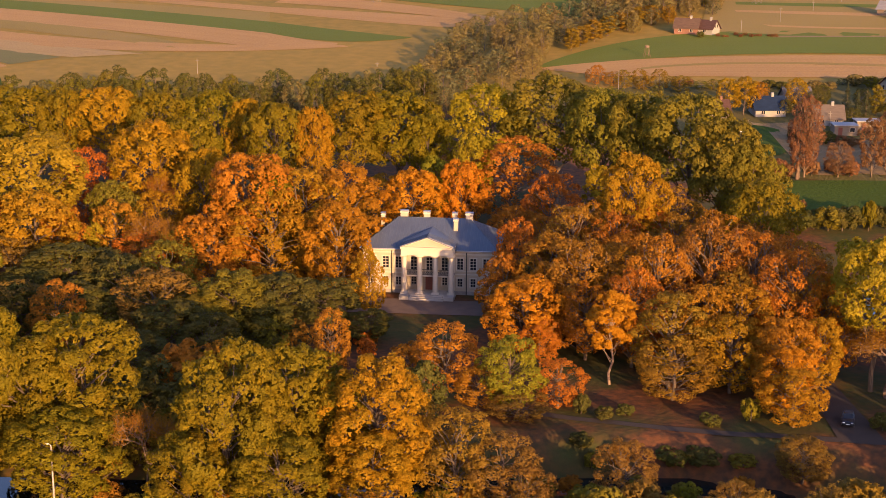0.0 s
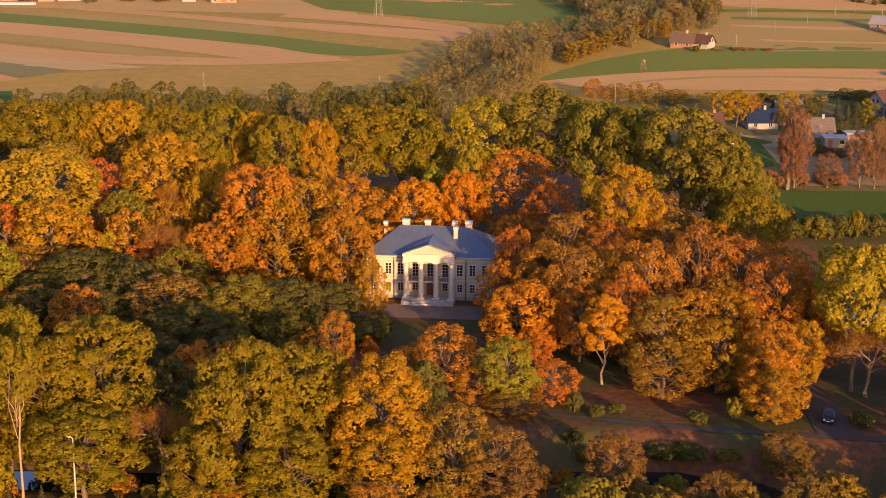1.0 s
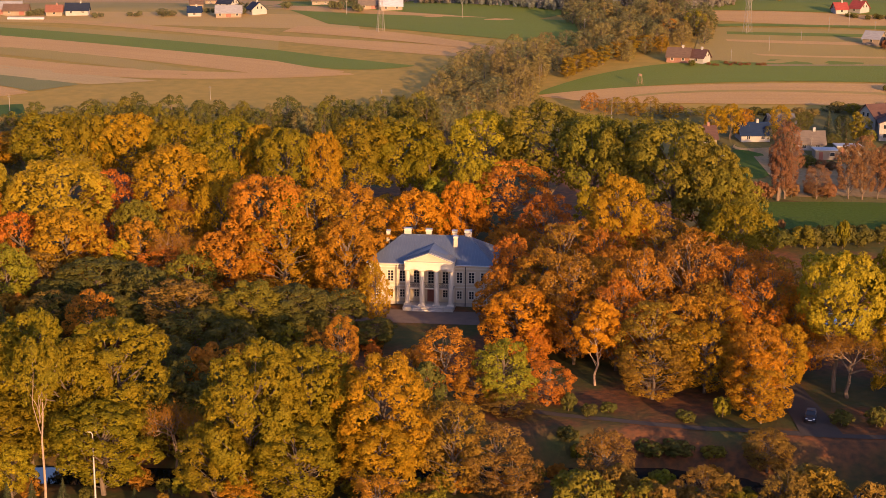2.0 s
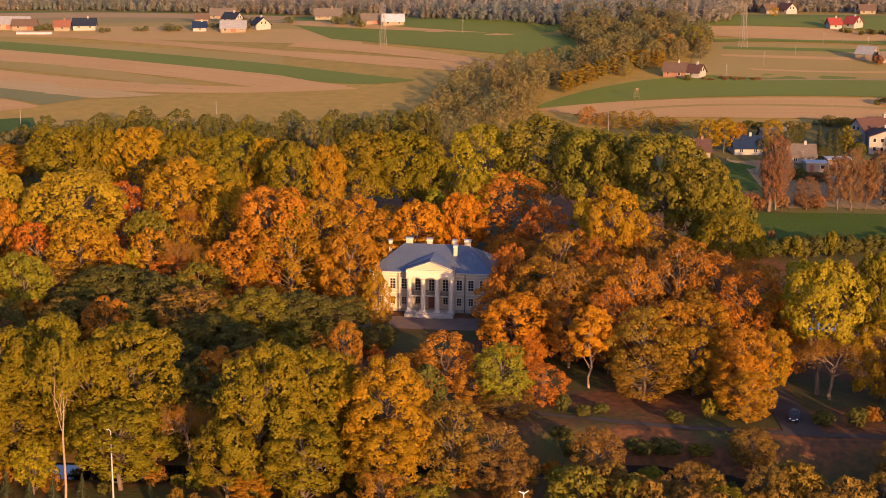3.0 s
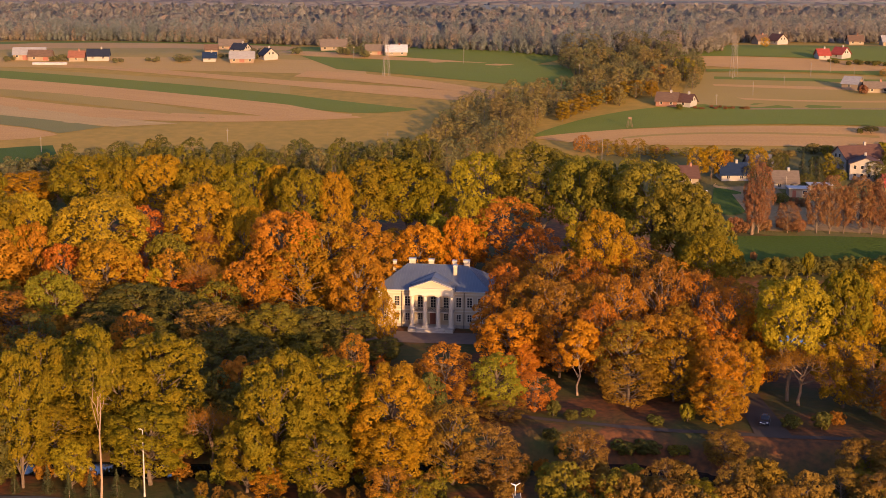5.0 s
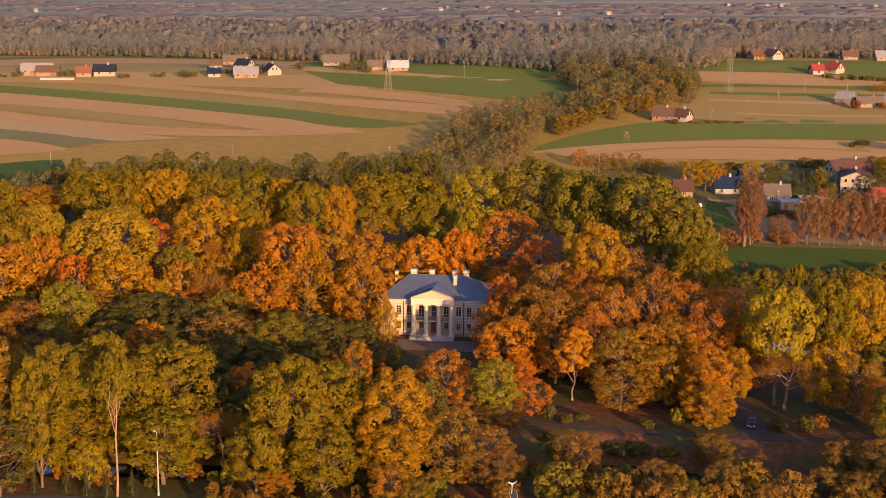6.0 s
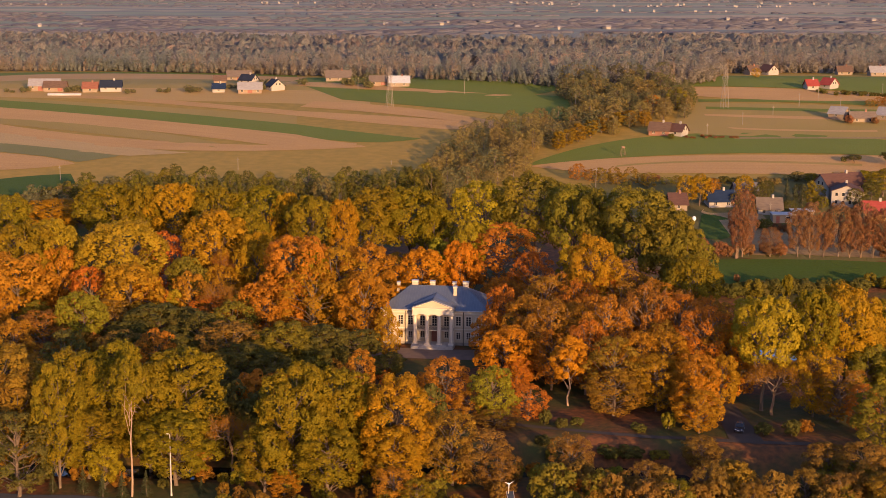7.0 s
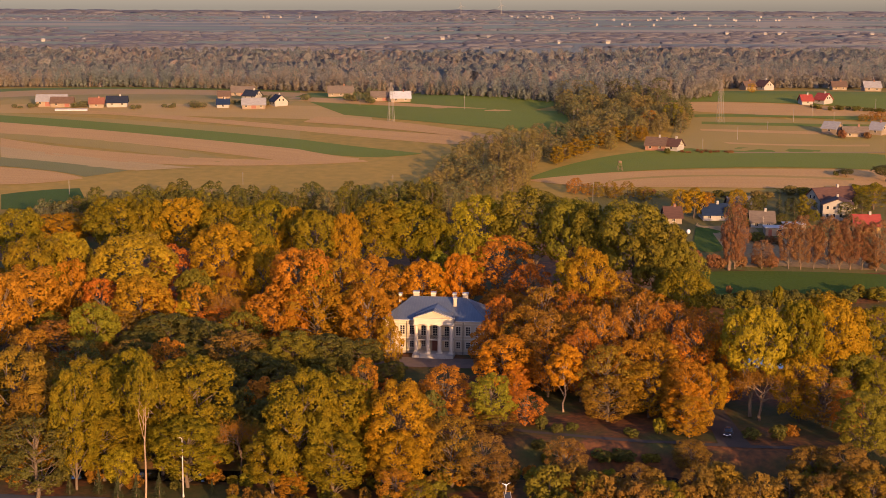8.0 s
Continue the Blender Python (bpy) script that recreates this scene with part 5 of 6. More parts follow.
        tube(bm, (x, 2.3, 4.2), (x, 2.3, 7.0), 0.45, 0.38, 20)
        tube(bm, (x, 2.3, 7.0), (x, 2.3, 7.2), 0.40, 0.54, 20)
        box(bm, x - 0.58, 1.72, 7.2, x + 0.58, 2.88, 7.4)
        part("column", bm, "trim_white", root)
    part("entablature", box(box(block(-4.4, 1.75, 7.402, 4.4, Y0 - 0.003, 8.45), -4.46, 1.65, 8.45, 4.46, Y0 - 0.003, 8.65), -4.45, 1.45, 8.65, 4.45, Y0 - 0.003, 8.85), "trim_white", root)
    for s in (-1, 1):
        part("cheek", block(s * 4.35 - 0.05, Y0 - 0.001, 7.9, s * 4.35 + 0.05, 6.3, 8.86), "plaster", root)
    part("porch_ceiling", block(-4.3, 2.95, 7.3, 4.3, Y0 - 0.01, 7.398), "plaster", root)
    bm = bmesh.new()
    v = [bm.verts.new(p) for p in ((-4.3, 1.85, 8.854), (4.3, 1.85, 8.854), (0, 1.85, 10.35), (-4.3, 2.2, 8.854), (4.3, 2.2, 8.854), (0, 2.2, 10.35))]
    for f in ((0, 1, 2), (5, 4, 3), (0, 3, 4, 1), (1, 4, 5, 2), (2, 5, 3, 0)):
        bm.faces.new([v[i] for i in f])
    part("tympanum", bm, "plaster", root)
    for s in (-1, 1):
        bm = bmesh.new()
        a, b2 = Vector((s * 4.45, 0, 8.86)), Vector((0, 0, 10.5))
        way = (b2 - a).normalized()
        m = Matrix.Translation((a + b2) / 2 + Vector((0, 1.75, 0))) @ Matrix.Rotation(-math.atan2(way.z, way.x), 4, "Y")
        bmesh.ops.create_cube(bm, size=1, matrix=m @ Matrix.Diagonal(((b2 - a).length, 0.7, 0.22, 1)))
        part("raking_cornice", bm, "trim_white", root)
    # balconies between the columns
    for i in range(3):
        x = -2.62 + 2.62 * i
        bm = bmesh.new()
        box(bm, x - 0.95, 2.25, 4.85, x + 0.95, 2.33, 4.93)
        box(bm, x - 0.95, 2.25, 4.02, x + 0.95, 2.33, 4.08)
        for k in range(9):
            q = x - 0.9 + 0.225 * k
            box(bm, q - 0.022, 2.27, 4.08, q + 0.022, 2.31, 4.85)
        for k in range(6):
            q = x - 0.8 + 0.32 * k
            tube(bm, (q - 0.13, 2.29, 4.2), (q + 0.13, 2.29, 4.7), 0.02, 0.02, 4)
            tube(bm, (q + 0.13, 2.29, 4.2), (q - 0.13, 2.29, 4.7), 0.02, 0.02, 4)
        part("balcony_railing", bm, "dark_metal", root, "dark wrought-iron balcony railing")
    part("balcony_floor", block(-4.4, 2.05, 3.75, 4.4, Y0 - 0.004, 3.95, bevel=0.02), "stone", root)
    # roofs
    o, ez, rz, ym = 0.55, 7.92, 11.7, (Y0 + Y1) / 2
    bm = bmesh.new()
    p = [(-W - o, Y0 - o, ez), (W + o, Y0 - o, ez), (W + o, Y1 + o, ez), (-W - o, Y1 + o, ez), (-6.2, ym, rz), (6.2, ym, rz)]
    v = [bm.verts.new(q) for q in p]
    b3 = [bm.verts.new((q[0], q[1], q[2] - 0.14)) for q in p[:4]]
    for f in ((0, 1, 5, 4), (1, 2, 5), (2, 3, 4, 5), (3, 0, 4)):
        bm.faces.new([v[i] for i in f])
    for i in range(4):
        j = (i + 1) % 4
        bm.faces.new([v[j], v[i], b3[i], b3[j]])
    bm.faces.new(b3[::-1])
    roof = part("roof", bm, "roof_metal", root, "grey-blue standing-seam metal hip roof")
    bm = bmesh.new()
    run, climb = ym - (Y0 - o), rz - ez
    for k in range(39):
        x = -11.4 + 0.6 * k
        u = min(1.0, (W + o - abs(x)) / (W + o - 6.2))
        if u < 0.04:
            continue
        tube(bm, (x, Y0 - o, ez + 0.02), (x, Y0 - o + run * u, ez + climb * u + 0.02), 0.028, 0.028, 4)
    for s in (-1, 1):
        for k in range(24):
            y = Y0 - 0.2 + 0.62 * k
            u = 1 - abs(y - ym) / run
            if u > 0.03:
                tube(bm, (s * (W + o), y, ez + 0.02), (s * (W + o - (W + o - 6.2) * u), y, ez + climb * u + 0.02), 0.028, 0.028, 4)
        tube(bm, (s * (W + o), Y0 - o, ez + 0.03), (s * 6.2, ym, rz + 0.03), 0.06, 0.06, 5)
    tube(bm, (-6.2, ym, rz + 0.03), (6.2, ym, rz + 0.03), 0.07, 0.07, 6)
    tagged(part("seams", bm, "roof_metal", roof), kind="stuff")
    bm = bmesh.new()
    back = Y0 - o + run * ((10.62 - ez) / climb)
    v = [bm.verts.new(q) for q in ((-4.55, 1.35, 8.9), (0, 1.35, 10.62), (4.55, 1.35, 8.9), (-4.55, 5.9, 8.9), (0, back, 10.62), (4.55, 5.9, 8.9),
                                   (-4.55, 1.35, 8.8), (0, 1.35, 10.52), (4.55, 1.35, 8.8))]
    for f in ((0, 1, 4, 3), (1, 2, 5, 4), (0, 6, 7, 1), (1, 7, 8, 2)):
        bm.faces.new([v[i] for i in f])
    pr = part("portico_roof", bm, "roof_metal", root)
    bm = bmesh.new()
    for s in (-1, 1):
        for k in range(7):
            y = 1.45 + 0.5 * k
            tube(bm, (s * 4.55, y, 8.92), (0, y, 10.64), 0.028, 0.028, 4)
    tube(bm, (0, 1.35, 10.64), (0, back, 10.64), 0.06, 0.06, 5)
    tagged(part("seams", bm, "roof_metal", pr), kind="stuff")
    for s in (-1, 1):
        part("gutter", tube(bmesh.new(), (s * (W + o), Y0 - o - 0.06, ez - 0.05), (s * 4.7, Y0 - o - 0.06, ez - 0.05), 0.08, 0.08), "zinc", root)
    # chimneys
    for x, y, w, z0, z1 in ((-8.9, ym + 0.2, 0.62, 9.0, 12.2), (-5.3, ym + 0.8, 1.3, 10.6, 12.6), (-1.4, ym + 1.0, 1.05, 10.6, 12.5), (3.3, ym + 2.2, 0.8, 10.2, 12.1), (4.0, ym - 2.6, 0.72, 9.8, 12.1), (6.0, ym + 0.3, 1.2, 10.6, 12.6)):
        c = part("chimney", block(x - w / 2, y - 0.4, z0, x + w / 2, y + 0.4, z1, bevel=0.02), "plaster", root)
        part("collar", block(x - w / 2 - 0.08, y - 0.48, z1 - 0.25, x + w / 2 + 0.08, y + 0.48, z1 + 0.003, bevel=0.02), "trim_white", c)
        part("cap", box(block(x - w / 2 - 0.1, y - 0.5, z1 + 0.15, x + w / 2 + 0.1, y + 0.5, z1 + 0.21), x - w / 2 + 0.05, y - 0.3, z1 + 0.003, x + w / 2 - 0.05, y + 0.3, z1 + 0.15), "zinc", c, "grey metal chimney cap")
    bm = tube(bmesh.new(), (5.6, ym, 11.3), (5.6, ym, 14.4), 0.035, 0.025, 6)
    for z in (13.7, 14.0, 14.25):
        tube(bm, (5.2, ym, z), (6.0, ym, z), 0.015, 0.015, 4)
    part("antenna", bm, "dark_metal", root, "thin rooftop aerial")


manor()


# ---- farms and village ----
FARM = random.Random(2)


def farmhouse(x, y, w, d, h, rot, wall, roof, pitch=0.42):
    root = new("barn" if wall == "tan" else "farmhouse")
    root.matrix_world = pose(x, y + d / 2, ground_z(x, y + d / 2), 0, 0, rot)
    h *= 0.62
    d *= 0.75 if y > 450 else 0.85
    a, b2, up, o = w / 2, d / 2, d * pitch, 0.5
    words = {"tan": "weathered tan", "cream": "cream plastered", "white": "white plastered", "yellow": "yellow plastered", "brick": "red brick"}[wall]
    tops = {"grey": "light grey", "brown": "brown", "red": "bright red", "terracotta": "terracotta tiled", "navy": "dark navy", "blue": "blue", "greybrown": "grey-brown", "pale": "pale metal", "redbrown": "red-brown", "darkgrey": "dark grey"}[roof]
    tagged(root, f"{words} {'barn' if wall == 'tan' else 'house'} with {tops} gable roof among the fields", "barn" if wall == "tan" else "house", "farm buildings")
    bm = bmesh.new()
    v = [bm.verts.new(p) for p in ((-a, -b2, -1), (a, -b2, -1), (a, b2, -1), (-a, b2, -1), (-a, -b2, h), (a, -b2, h), (a, b2, h), (-a, b2, h), (-a, 0, h + up), (a, 0, h + up))]
    for f in ((0, 1, 5, 4), (1, 2, 6, 9, 5), (2, 3, 7, 6), (3, 0, 4, 8, 7), (3, 2, 1, 0)):
        bm.faces.new([v[i] for i in f])
    part("wall", bm, "wall_" + wall, root)
    bm = bmesh.new()
    k = up / b2
    for s in (-1, 1):
        q = [(-a - o, s * (b2 + o), h - o * k), (a + o, s * (b2 + o), h - o * k), (a + o, 0, h + up), (-a - o, 0, h + up)]
        lo = [bm.verts.new((p[0], p[1], p[2] + 0.03)) for p in q]
        hi = [bm.verts.new((p[0], p[1], p[2] + 0.2)) for p in q]
        bm.faces.new(hi if s < 0 else hi[::-1])
        bm.faces.new(lo[::-1] if s < 0 else lo)
        for i in range(4):
            j = (i + 1) % 4
            bm.faces.new([lo[i], lo[j], hi[j], hi[i]])
    part("roof", bm, "roof_" + roof, root)
    if wall != "tan":
        part("chimney", block(a * 0.3 - 0.35, -0.35, h + up - 0.6, a * 0.3 + 0.35, 0.35, h + up + 1.0, bevel=0.03), "wall_brick" if wall == "cream" else "wall_white", root)
    count = max(1, int(w / 3.4))
    for i in range(count):
        cx = -a + w * (i + 0.5) / count
        if wall == "tan" and i % 2:
            part("barn_door", block(cx - 1.1, -b2 - 0.06, 0, cx + 1.1, -b2 - 0.004, min(2.4, h - 0.3)), "door_wood", root)
            continue
        wn_ = part("window", block(cx - 0.55, -b2 - 0.05, h - 1.35, cx + 0.55, -b2 - 0.004, h - 0.35), "trim_white", root)
        for s in (-1, 1):
            part("pane", block(cx + s * 0.25 - 0.21, -b2 - 0.062, h - 1.28, cx + s * 0.25 + 0.21, -b2 - 0.052, h - 0.42), "window_glass", wn_)
    if wall != "tan":
        for s in (-1, 1):
            for q in (-0.9, 0.9) if pitch > 0.3 else (-3.0, -1.0, 1.0, 3.0):
                for z in (h + 0.1,) if pitch > 0.3 else (h - 1.5, h - 3.9):
                    f = part("window", block(s * (a + 0.03) - 0.025, q - 0.46, z, s * (a + 0.03) + 0.025, q + 0.46, z + 1.2), "trim_white", root)
                    part("pane", block(s * (a + 0.065) - 0.008, q - 0.38, z + 0.08, s * (a + 0.065) + 0.008, q + 0.38, z + 1.12), "window_glass", f)


def flat_annexe(x, y, w):
    root = new("outbuilding")
    root.matrix_world = pose(x, y + 2.5, ground_z(x, y), 0, 0, -4)
    tagged(root, "low cream outbuilding with pale flat metal roof", "outbuilding", "farm buildings")
    part("wall", block(-w / 2, -2.5, -0.5, w / 2, 2.5, 2.4), "wall_cream", root)
    part("roof", block(-w / 2 - 0.25, -2.8, 2.403, w / 2 + 0.25, 2.8, 2.62, bevel=0.03), "roof_pale", root)
    part("door", block(-w * 0.25 - 0.5, -2.56, 0, -w * 0.25 + 0.5, -2.504, 2.0), "door_wood", root)
    f = part("window", block(w * 0.15, -2.56, 0.9, w * 0.15 + 1.3, -2.504, 2.0), "trim_white", root)
    part("pane", block(w * 0.15 + 0.08, -2.575, 0.98, w * 0.15 + 1.22, -2.562, 1.92), "window_glass", f)


def pylon(x, y, h):
    root = new("lattice_pylon")
    root.matrix_world = pose(x, y, ground_z(x, y) - 0.2, 0, 0, 20)
    tagged(root, "tall grey steel lattice pylon standing in the fields", "pylon", "pylons")
    wid = lambda z: 1.05 * (1 - z / h) ** 0.9 + 0.28
    levels = [h * (1 - (1 - i / 9) ** 1.25) for i in range(10)]
    for sx in (-1, 1):
        for sy in (-1, 1):
            bm = bmesh.new()
            for a, b2 in zip(levels, levels[1:]):
                tube(bm, (sx * wid(a), sy * wid(a), a), (sx * wid(b2), sy * wid(b2), b2), 0.065, 0.065, 4)
            part("leg", bm, "pylon_steel", root)
    bm = bmesh.new()
    for a, b2 in zip(levels, levels[1:]):
        for s in (-1, 1):
            for p, q in (((-wid(a), s * wid(a), a), (wid(b2), s * wid(b2), b2)), ((wid(a), s * wid(a), a), (-wid(b2), s * wid(b2), b2)),
                         ((s * wid(a), -wid(a), a), (s * wid(b2), wid(b2), b2)), ((s * wid(a), wid(a), a), (s * wid(b2), -wid(b2), b2))):
                tube(bm, p, q, 0.03, 0.03, 3)
    part("bracing", bm, "pylon_steel", root)
    for z, s in ((0.76, 1.5), (0.85, 1.2), (0.94, 1.4)):
        bm = bmesh.new()
        tube(bm, (-s, 0, h * z), (s, 0, h * z), 0.09, 0.09, 4)
        for k in (-1, 1):
            tube(bm, (k * s, 0, h * z), (0, 0, h * z + 1.0), 0.06, 0.06, 4)
            tube(bm, (k * s, 0, h * z), (k * s, 0, h * z - 1.1), 0.07, 0.07, 5)
        part("crossarm", bm, "pylon_steel", root)


def pole(x, y, h):
    root = new("utility_pole")
    root.matrix_world = pose(x, y, ground_z(x, y) - 0.2)
    tagged(root, "slim pale concrete utility pole with crossarm", "pole", "utility poles")
    part("post", tube(bmesh.new(), (0, 0, 0), (0, 0, h + 0.2), 0.11, 0.07, 8), "pylon_steel", root)
    part("crossarm", box(bmesh.new(), -0.5, -0.04, h - 0.45, 0.5, 0.04, h - 0.37), "pylon_steel", root)


farmhouse(-185.6, 615.0, 13.9, 9.0, 4.0, 8, "tan", "grey")
farmhouse(-180.1, 613.4, 10.1, 8.0, 3.2, 5, "tan", "brown")
farmhouse(-163.4, 612.0, 6.7, 8.0, 3.0, 8, "cream", "terracotta")
farmhouse(-154.2, 613.9, 9.5, 9.0, 3.4, 8, "white", "navy")
farmhouse(-107.0, 639.8, 5.8, 7.0, 3.0, 8, "tan", "brown")
farmhouse(-102.3, 671.8, 11.7, 9.0, 3.0, 6, "tan", "greybrown")
farmhouse(-92.8, 637.6, 7.7, 8.0, 3.4, -30, "white", "navy")
farmhouse(-103.4, 612.3, 5.6, 7.0, 2.8, 6, "white", "blue")
farmhouse(-88.4, 608.5, 10.7, 9.0, 3.0, 6, "tan", "grey")
farmhouse(-77.7, 616.8, 7.0, 9.0, 3.4, -60, "white", "navy")
farmhouse(-50.8, 655.0, 12.3, 10.0, 3.4, 6, "cream", "greybrown")
farmhouse(-29.5, 628.7, 8.5, 8.0, 3.0, 4, "tan", "greybrown")
farmhouse(-19.5, 623.8, 9.4, 9.0, 3.0, 4, "cream", "pale")
farmhouse(157.9, 670.2, 6.1, 8.0, 3.2, 20, "cream", "brown")
farmhouse(166.6, 670.7, 7.2, 9.0, 3.4, -60, "white", "redbrown")
farmhouse(205.2, 673.1, 7.3, 8.0, 3.0, 0, "cream", "brown")
farmhouse(219.7, 664.0, 8.3, 9.0, 3.2, 0, "cream", "grey")
farmhouse(171.3, 604.2, 5.2, 8.0, 3.0, 5, "white", "red")
farmhouse(180.2, 606.0, 5.7, 9.0, 3.2, -50, "white", "red")
farmhouse(163.5, 526.8, 6.5, 8.0, 4.0, -40, "tan", "grey")
farmhouse(171.3, 521.8, 10.1, 7.0, 2.8, 0, "cream", "greybrown")
farmhouse(182.7, 525.9, 5.6, 9.0, 3.4, -40, "cream", "grey")
farmhouse(85.4, 492.0, 7.7, 9.0, 3.0, -20, "brick", "brown")
farmhouse(92.1, 490.8, 5.5, 8.0, 3.0, -35, "white", "redbrown")
farmhouse(86.7, 377.0, 7.9, 8.0, 2.8, 4, "white", "blue")
farmhouse(72.9, 372.5, 5.1, 8.0, 3.0, 2, "cream", "redbrown")
farmhouse(99.9, 367.7, 7.1, 8.0, 2.6, -6, "white", "greybrown")
farmhouse(127.5, 390.5, 15.0, 9.5, 5.6, 24, "white", "redbrown")
farmhouse(126.2, 377.5, 9.0, 10.5, 7.2, 76, "white", "redbrown", 0.2)
farmhouse(130.3, 361.5, 7.6, 8.0, 3.4, -4, "yellow", "red")
farmhouse(96.6, 387.7, 7.0, 8.0, 2.8, 4, "tan", "darkgrey")
flat_annexe(101.3, 358.6, 5.6)
flat_annexe(108.4, 362.8, 6.4)
pylon(-21.8, 567.9, 17.6)
pylon(121.5, 556.1, 17.8)
pole(-125.9, 417.7, 5.0)
pole(-69.1, 434.9, 4.4)
pole(-38.3, 615.5, 6.2)
pole(11.1, 598.8, 6.1)
pole(-16.6, 443.3, 1.6)
pole(57.3, 548.9, 7.1)
pole(103.5, 496.6, 4.1)
pole(121.1, 516.1, 5.4)
pole(138.5, 539.6, 3.7)
pole(154.1, 559.4, 5.9)
pole(165.2, 571.2, 6.0)
pole(168.4, 546.9, 6.3)
pole(198.5, 588.8, 5.7)
pole(51.1, 404.7, 6.6)
pole(119.5, 381.1, 3.0)
pole(99.5, 367.7, 3.9)


def polytunnel(x, y, w, r):
    root = new("polytunnel")
    root.matrix_world = pose(x, y, ground_z(x, y), 0, 0, 4)
    tagged(root, "long low white plastic growing tunnel beside the barns", "polytunnel")
    ring = [(math.cos(math.pi * k / 10) * r, math.sin(math.pi * k / 10) * r) for k in range(11)]
    verts = [(s * w / 2, p[0], p[1]) for s in (-1, 1) for p in ring]
    faces = [(k, k + 1, 12 + k, 11 + k) for k in range(10)] + [tuple(range(11)), tuple(range(21, 10, -1))]
    ob = new("cover", raw("cover", verts, faces, "film_white"))
    ob.parent = root


polytunnel(-172.5, 604.0, 15.0, 1.1)


def hunting_stand(x, y, h):
    root = new("hunting_stand")
    root.matrix_world = pose(x, y, ground_z(x, y), 0, 0, 12)
    tagged(root, "slender wooden raised hide on splayed legs in the field", "raised hide")
    for sx in (-1, 1):
        for sy in (-1, 1):
            part("leg", tube(bmesh.new(), (sx * 0.95, sy * 0.8, -0.1), (sx * 0.4, sy * 0.4, h), 0.07, 0.06, 6), "twig_bark", root)
    for z, w in ((h * 0.33, 0.77), (h * 0.66, 0.59)):
        part("rung", tube(bmesh.new(), (-w, -w * 0.9, z), (w, -w * 0.9, z), 0.05, 0.05, 6), "twig_bark", root)
    part("platform", block(-0.5, -0.5, h, 0.5, 0.5, h + 0.08), "twig_bark", root)
    part("rail", box(block(-0.5, -0.5, h + 0.082, 0.5, -0.45, h + 0.6), -0.5, 0.45, h + 0.082, 0.5, 0.5, h + 0.6), "twig_bark", root)


def snag(x, y, h):
    bm = bmesh.new()
    limb(bm, (0, 0, -0.3), (0.1, 0, h), 0.42, 0.3, np.random.default_rng(4), 0.02, 9, 4)
    tube(bm, (0.1, 0, h * 0.99), (0.25, 0.1, h * 1.14), 0.17, 0.03, 6)
    tube(bm, (0, 0, h * 0.7), (-0.5, 0.1, h * 0.86), 0.1, 0.04, 6)
    ob = part("tree_stump", bm, "twig_bark")
    ob.matrix_world = pose(x, y, ground_z(x, y))
    tagged(ob, "tall broken pale trunk standing dead beside the lawn", "tree stump")


def water_tank(x, y):
    root = new("water_tank")
    root.matrix_world = pose(x, y, ground_z(x, y))
    tagged(root, "small round white tank in the village garden", "tank")
    bm = bmesh.new()
    bmesh.ops.create_uvsphere(bm, u_segments=16, v_segments=10, radius=0.6, matrix=Matrix.Translation((0, 0, 0.75)) @ Matrix.Diagonal((1, 1, 1.15, 1)))
    part("shell", bm, "car_white", root)
    part("foot", tube(bmesh.new(), (0, 0, -0.1), (0, 0, 0.3), 0.4, 0.34, 12), "zinc", root)


hunting_stand(66.0, 455.0, 3.0)
snag(80.0, 320.6, 4.0)
water_tank(75.6, 361.0)


def wind_turbine(x, y, h):
    root = new("wind_turbine")
    root.matrix_world = pose(x, y, ground_z(x, y))
    tagged(root, "white three-bladed wind turbine on the horizon", "wind turbine", "wind turbines")
    part("tower", tube(bmesh.new(), (0, 0, -2), (0, 0, h), 1.0, 0.5, 10), "wall_white", root)
    part("nacelle", block(-0.8, -2, h - 0.8, 0.8, 3, h + 1.0, bevel=0.2), "car_white", root)
    for k in range(3):
        a = radians(90 + 120 * k + 12)
        part("blade", tube(bmesh.new(), (0, -2.4, h), (math.cos(a) * h * 0.55, -2.4, h + math.sin(a) * h * 0.55), 0.5, 0.2, 6), "wall_white", root)


wind_turbine(51, 4300, 24)
wind_turbine(172, 4300, 26)


# ---- roads, lamps, car ----
field("gravel", [(-15, 244.2), (-3, 242.8), (10.5, 241.4)], [(-15, 235.4), (-3, 234.2), (10.5, 233.0)], "driveway", "grey-brown gravel forecourt below the manor steps")
field("path_dirt", [(10, 191.5), (33, 183.4), (66, 178.6)], [(10, 189.8), (33, 181.8), (66, 177.0)], "footpath", "pale trodden park path under the trees")
field("path_dirt", [(52.0, 202.0), (54.0, 202.0), (56.0, 202.0)], [(50.8, 178.8), (53.4, 178.4), (56.6, 178.2)], "lane", "pale dirt lane where the car stands")
field("asphalt", [(-119, 160.2), (-62, 159.6), (-9, 152)], [(-119, 152), (-62, 151.6), (-9, 144)], "road", "narrow grey asphalt road beside the trees")


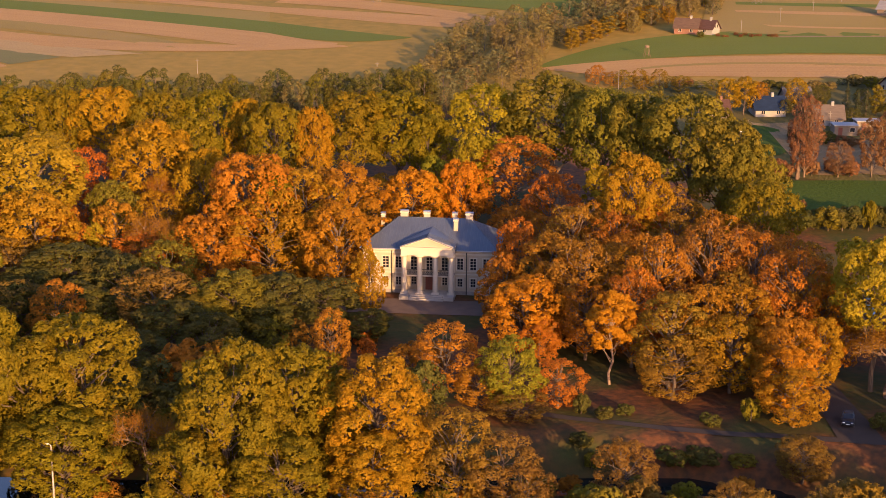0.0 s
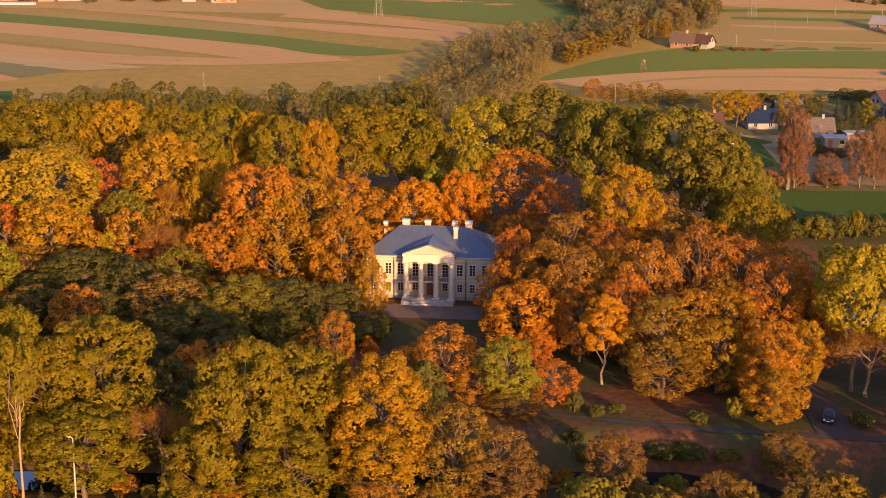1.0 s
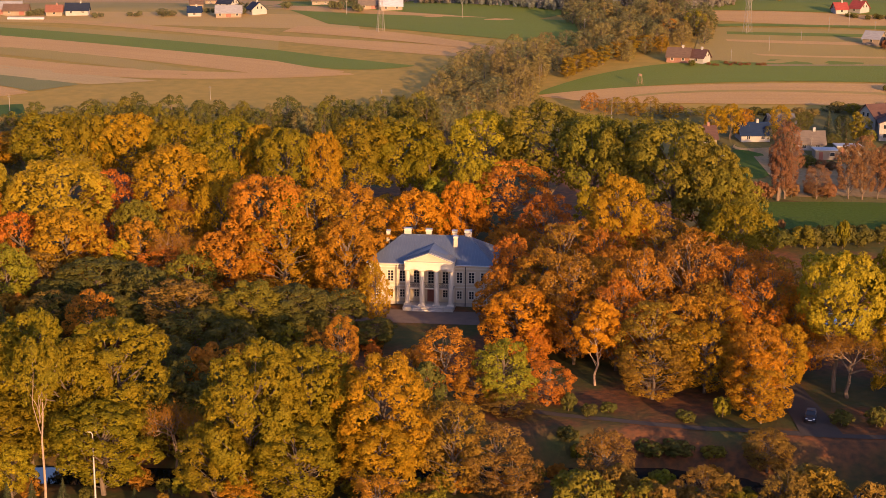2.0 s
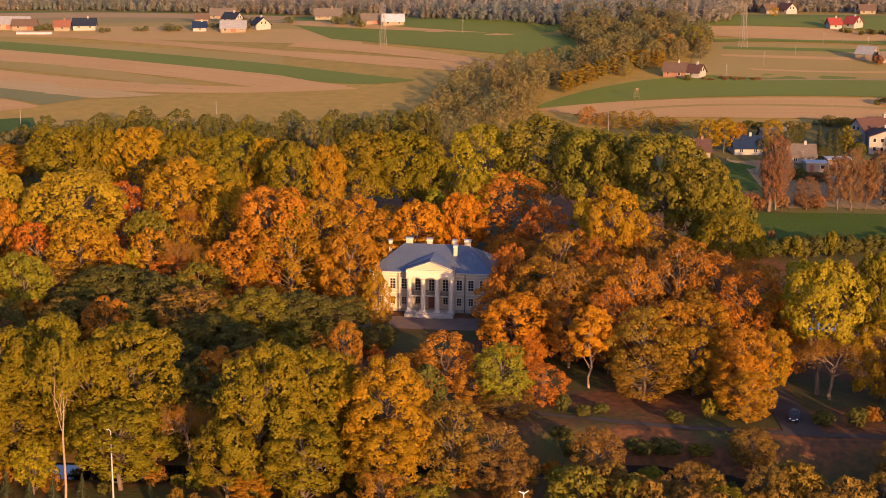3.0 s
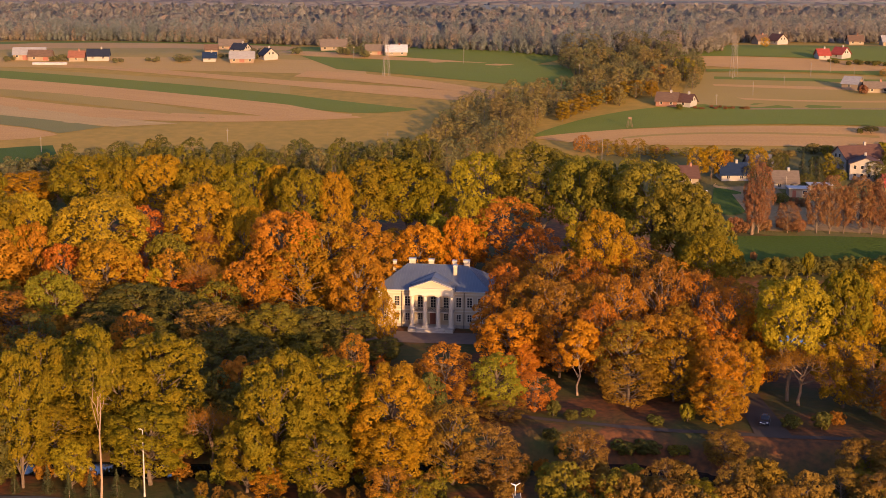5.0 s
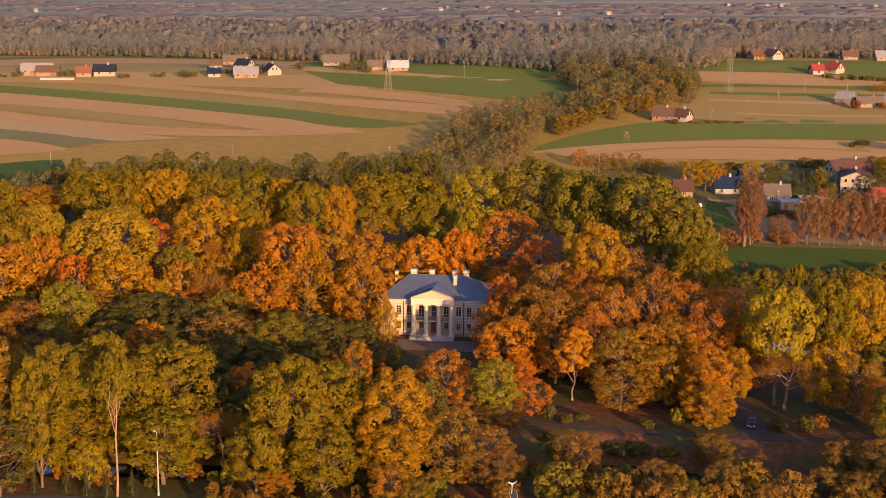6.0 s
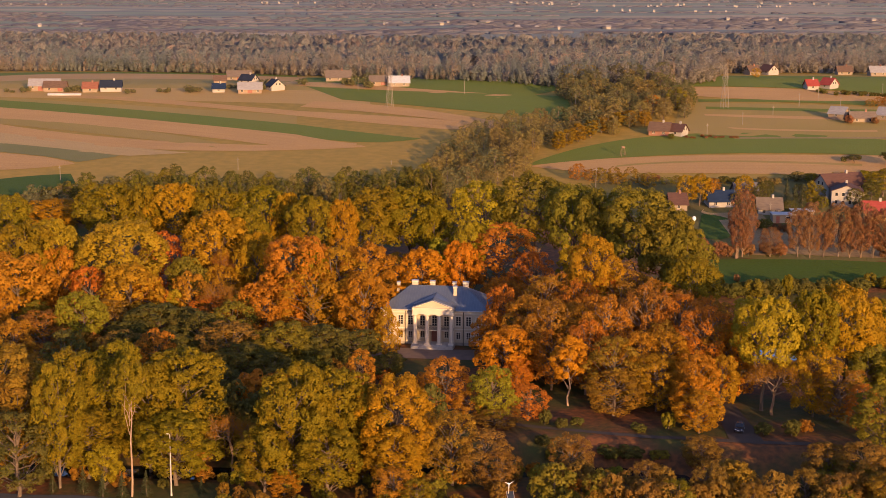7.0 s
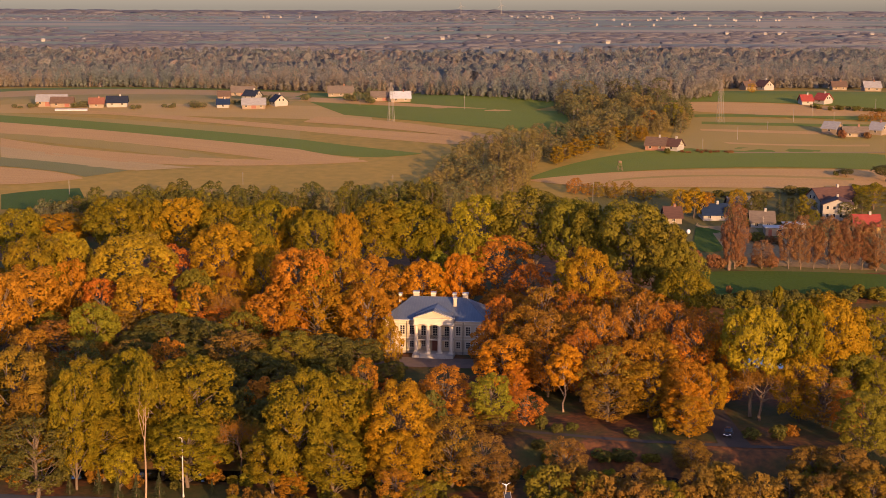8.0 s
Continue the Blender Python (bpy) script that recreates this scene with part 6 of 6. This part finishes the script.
def street_lamp(x, y, h, arms, turn):
    root = new("street_lamp")
    root.matrix_world = pose(x, y, ground_z(x, y), 0, 0, turn)
    tagged(root, "tall pale steel street lamp by the road", "street lamp", "street lamps")
    part("base", tube(bmesh.new(), (0, 0, 0), (0, 0, 0.5), 0.19, 0.17, 10), "lamp_steel", root)
    part("pole", tube(bmesh.new(), (0, 0, 0.5), (0, 0, h), 0.14, 0.075, 10), "lamp_steel", root)
    for s in arms:
        a = part("arm", tube(tube(bmesh.new(), (0, 0, h - 0.05), (s * 0.12, 0, h + 0.2), 0.06, 0.05, 8), (s * 0.12, 0, h + 0.2), (s * 0.3, 0, h + 0.24), 0.05, 0.05, 8), "lamp_steel", root)
        part("lantern", block(s * 0.48 - 0.26, -0.15, h + 0.17, s * 0.48 + 0.26, 0.15, h + 0.32, bevel=0.05), "car_white", a)


street_lamp(-41.0, 159.6, 9.9, (-1,), 0)


def hybrid_lamp(x, y, h):
    root = new("hybrid_lamp")
    root.matrix_world = pose(x, y, ground_z(x, y), 0, 0, 10)
    tagged(root, "pale lamp post with small wind rotor and solar panel", "street lamp")
    part("pole", tube(bmesh.new(), (0, 0, 0), (0, 0, h), 0.12, 0.06, 10), "lamp_steel", root)
    part("hub", tube(bmesh.new(), (0, -0.25, h), (0, 0.3, h), 0.1, 0.07, 10), "car_white", root)
    for k in range(3):
        a = radians(30 + 120 * k)
        part("blade", tube(bmesh.new(), (0, -0.22, h), (math.cos(a) * 0.75, -0.22, h + math.sin(a) * 0.75), 0.07, 0.03, 6), "car_white", root)
    p = part("solar_panel", block(-0.5, -0.03, -0.8, 0.5, 0.03, 0.8), "window_glass", root, "dark solar panel in a pale frame")
    p.matrix_local = pose(0.25, -0.35, h - 1.9, -40, 0, 0)
    part("panel_frame", box(block(-0.56, -0.05, -0.86, -0.503, 0.05, 0.86), 0.503, -0.05, -0.86, 0.56, 0.05, 0.86), "lamp_steel", p)


hybrid_lamp(11.6, 149.0, 6.0)


def car(x, y, turn):
    root = new("car")
    root.matrix_world = pose(x, y, ground_z(x, y) + 0.18, 0, 0, turn) @ Matrix.Diagonal((0.86, 0.86, 0.86, 1))
    tagged(root, "small dark blue car parked on the park lane", "car")
    def hull(name, rows, mat, label=""):
        bm = bmesh.new()
        rings = [[bm.verts.new((sx * w, yy, z)) for sx, z in ((-1, z0), (1, z0), (1, z1), (-1, z1))] for yy, w, z0, z1 in rows]
        for p, q in zip(rings, rings[1:]):
            for i in range(4):
                j = (i + 1) % 4
                bm.faces.new([p[i], p[j], q[j], q[i]])
        bm.faces.new(rings[0][::-1])
        bm.faces.new(rings[-1])
        bmesh.ops.recalc_face_normals(bm, faces=bm.faces)
        bmesh.ops.bevel(bm, geom=bm.edges[:], offset=0.05, segments=2, affect="EDGES")
        return part(name, bm, mat, root, label)
    hull("body", [(-2.05, 0.74, 0.3, 0.72), (-1.9, 0.84, 0.2, 0.85), (-0.9, 0.87, 0.18, 0.98), (1.4, 0.87, 0.18, 1.0), (2.0, 0.8, 0.25, 0.9)], "car_paint")
    hull("cabin", [(-0.95, 0.76, 0.97, 1.0), (-0.3, 0.66, 0.97, 1.46), (1.2, 0.66, 0.97, 1.48), (1.9, 0.74, 0.95, 1.02)], "window_glass")
    hull("roof", [(-0.28, 0.64, 1.47, 1.53), (1.15, 0.64, 1.49, 1.55)], "car_paint", "dark glossy car roof")
    for s in (-1, 1):
        part("headlight", block(s * 0.6 - 0.16, -2.07, 0.58, s * 0.6 + 0.16, -1.98, 0.74, bevel=0.02), "car_white", root)
        for yy in (-1.25, 1.25):
            w = part("wheel", tube(bmesh.new(), (s * 0.72, yy, 0.2), (s * 0.9, yy, 0.2), 0.32, 0.32, 16), "tyre", root)
            part("rim", tube(bmesh.new(), (s * 0.9, yy, 0.2), (s * 0.915, yy, 0.2), 0.2, 0.18, 12), "zinc", w)
    part("number_plate", block(-0.26, -2.09, 0.4, 0.26, -2.07, 0.51), "car_white", root)


car(53.6, 185.2, -17)
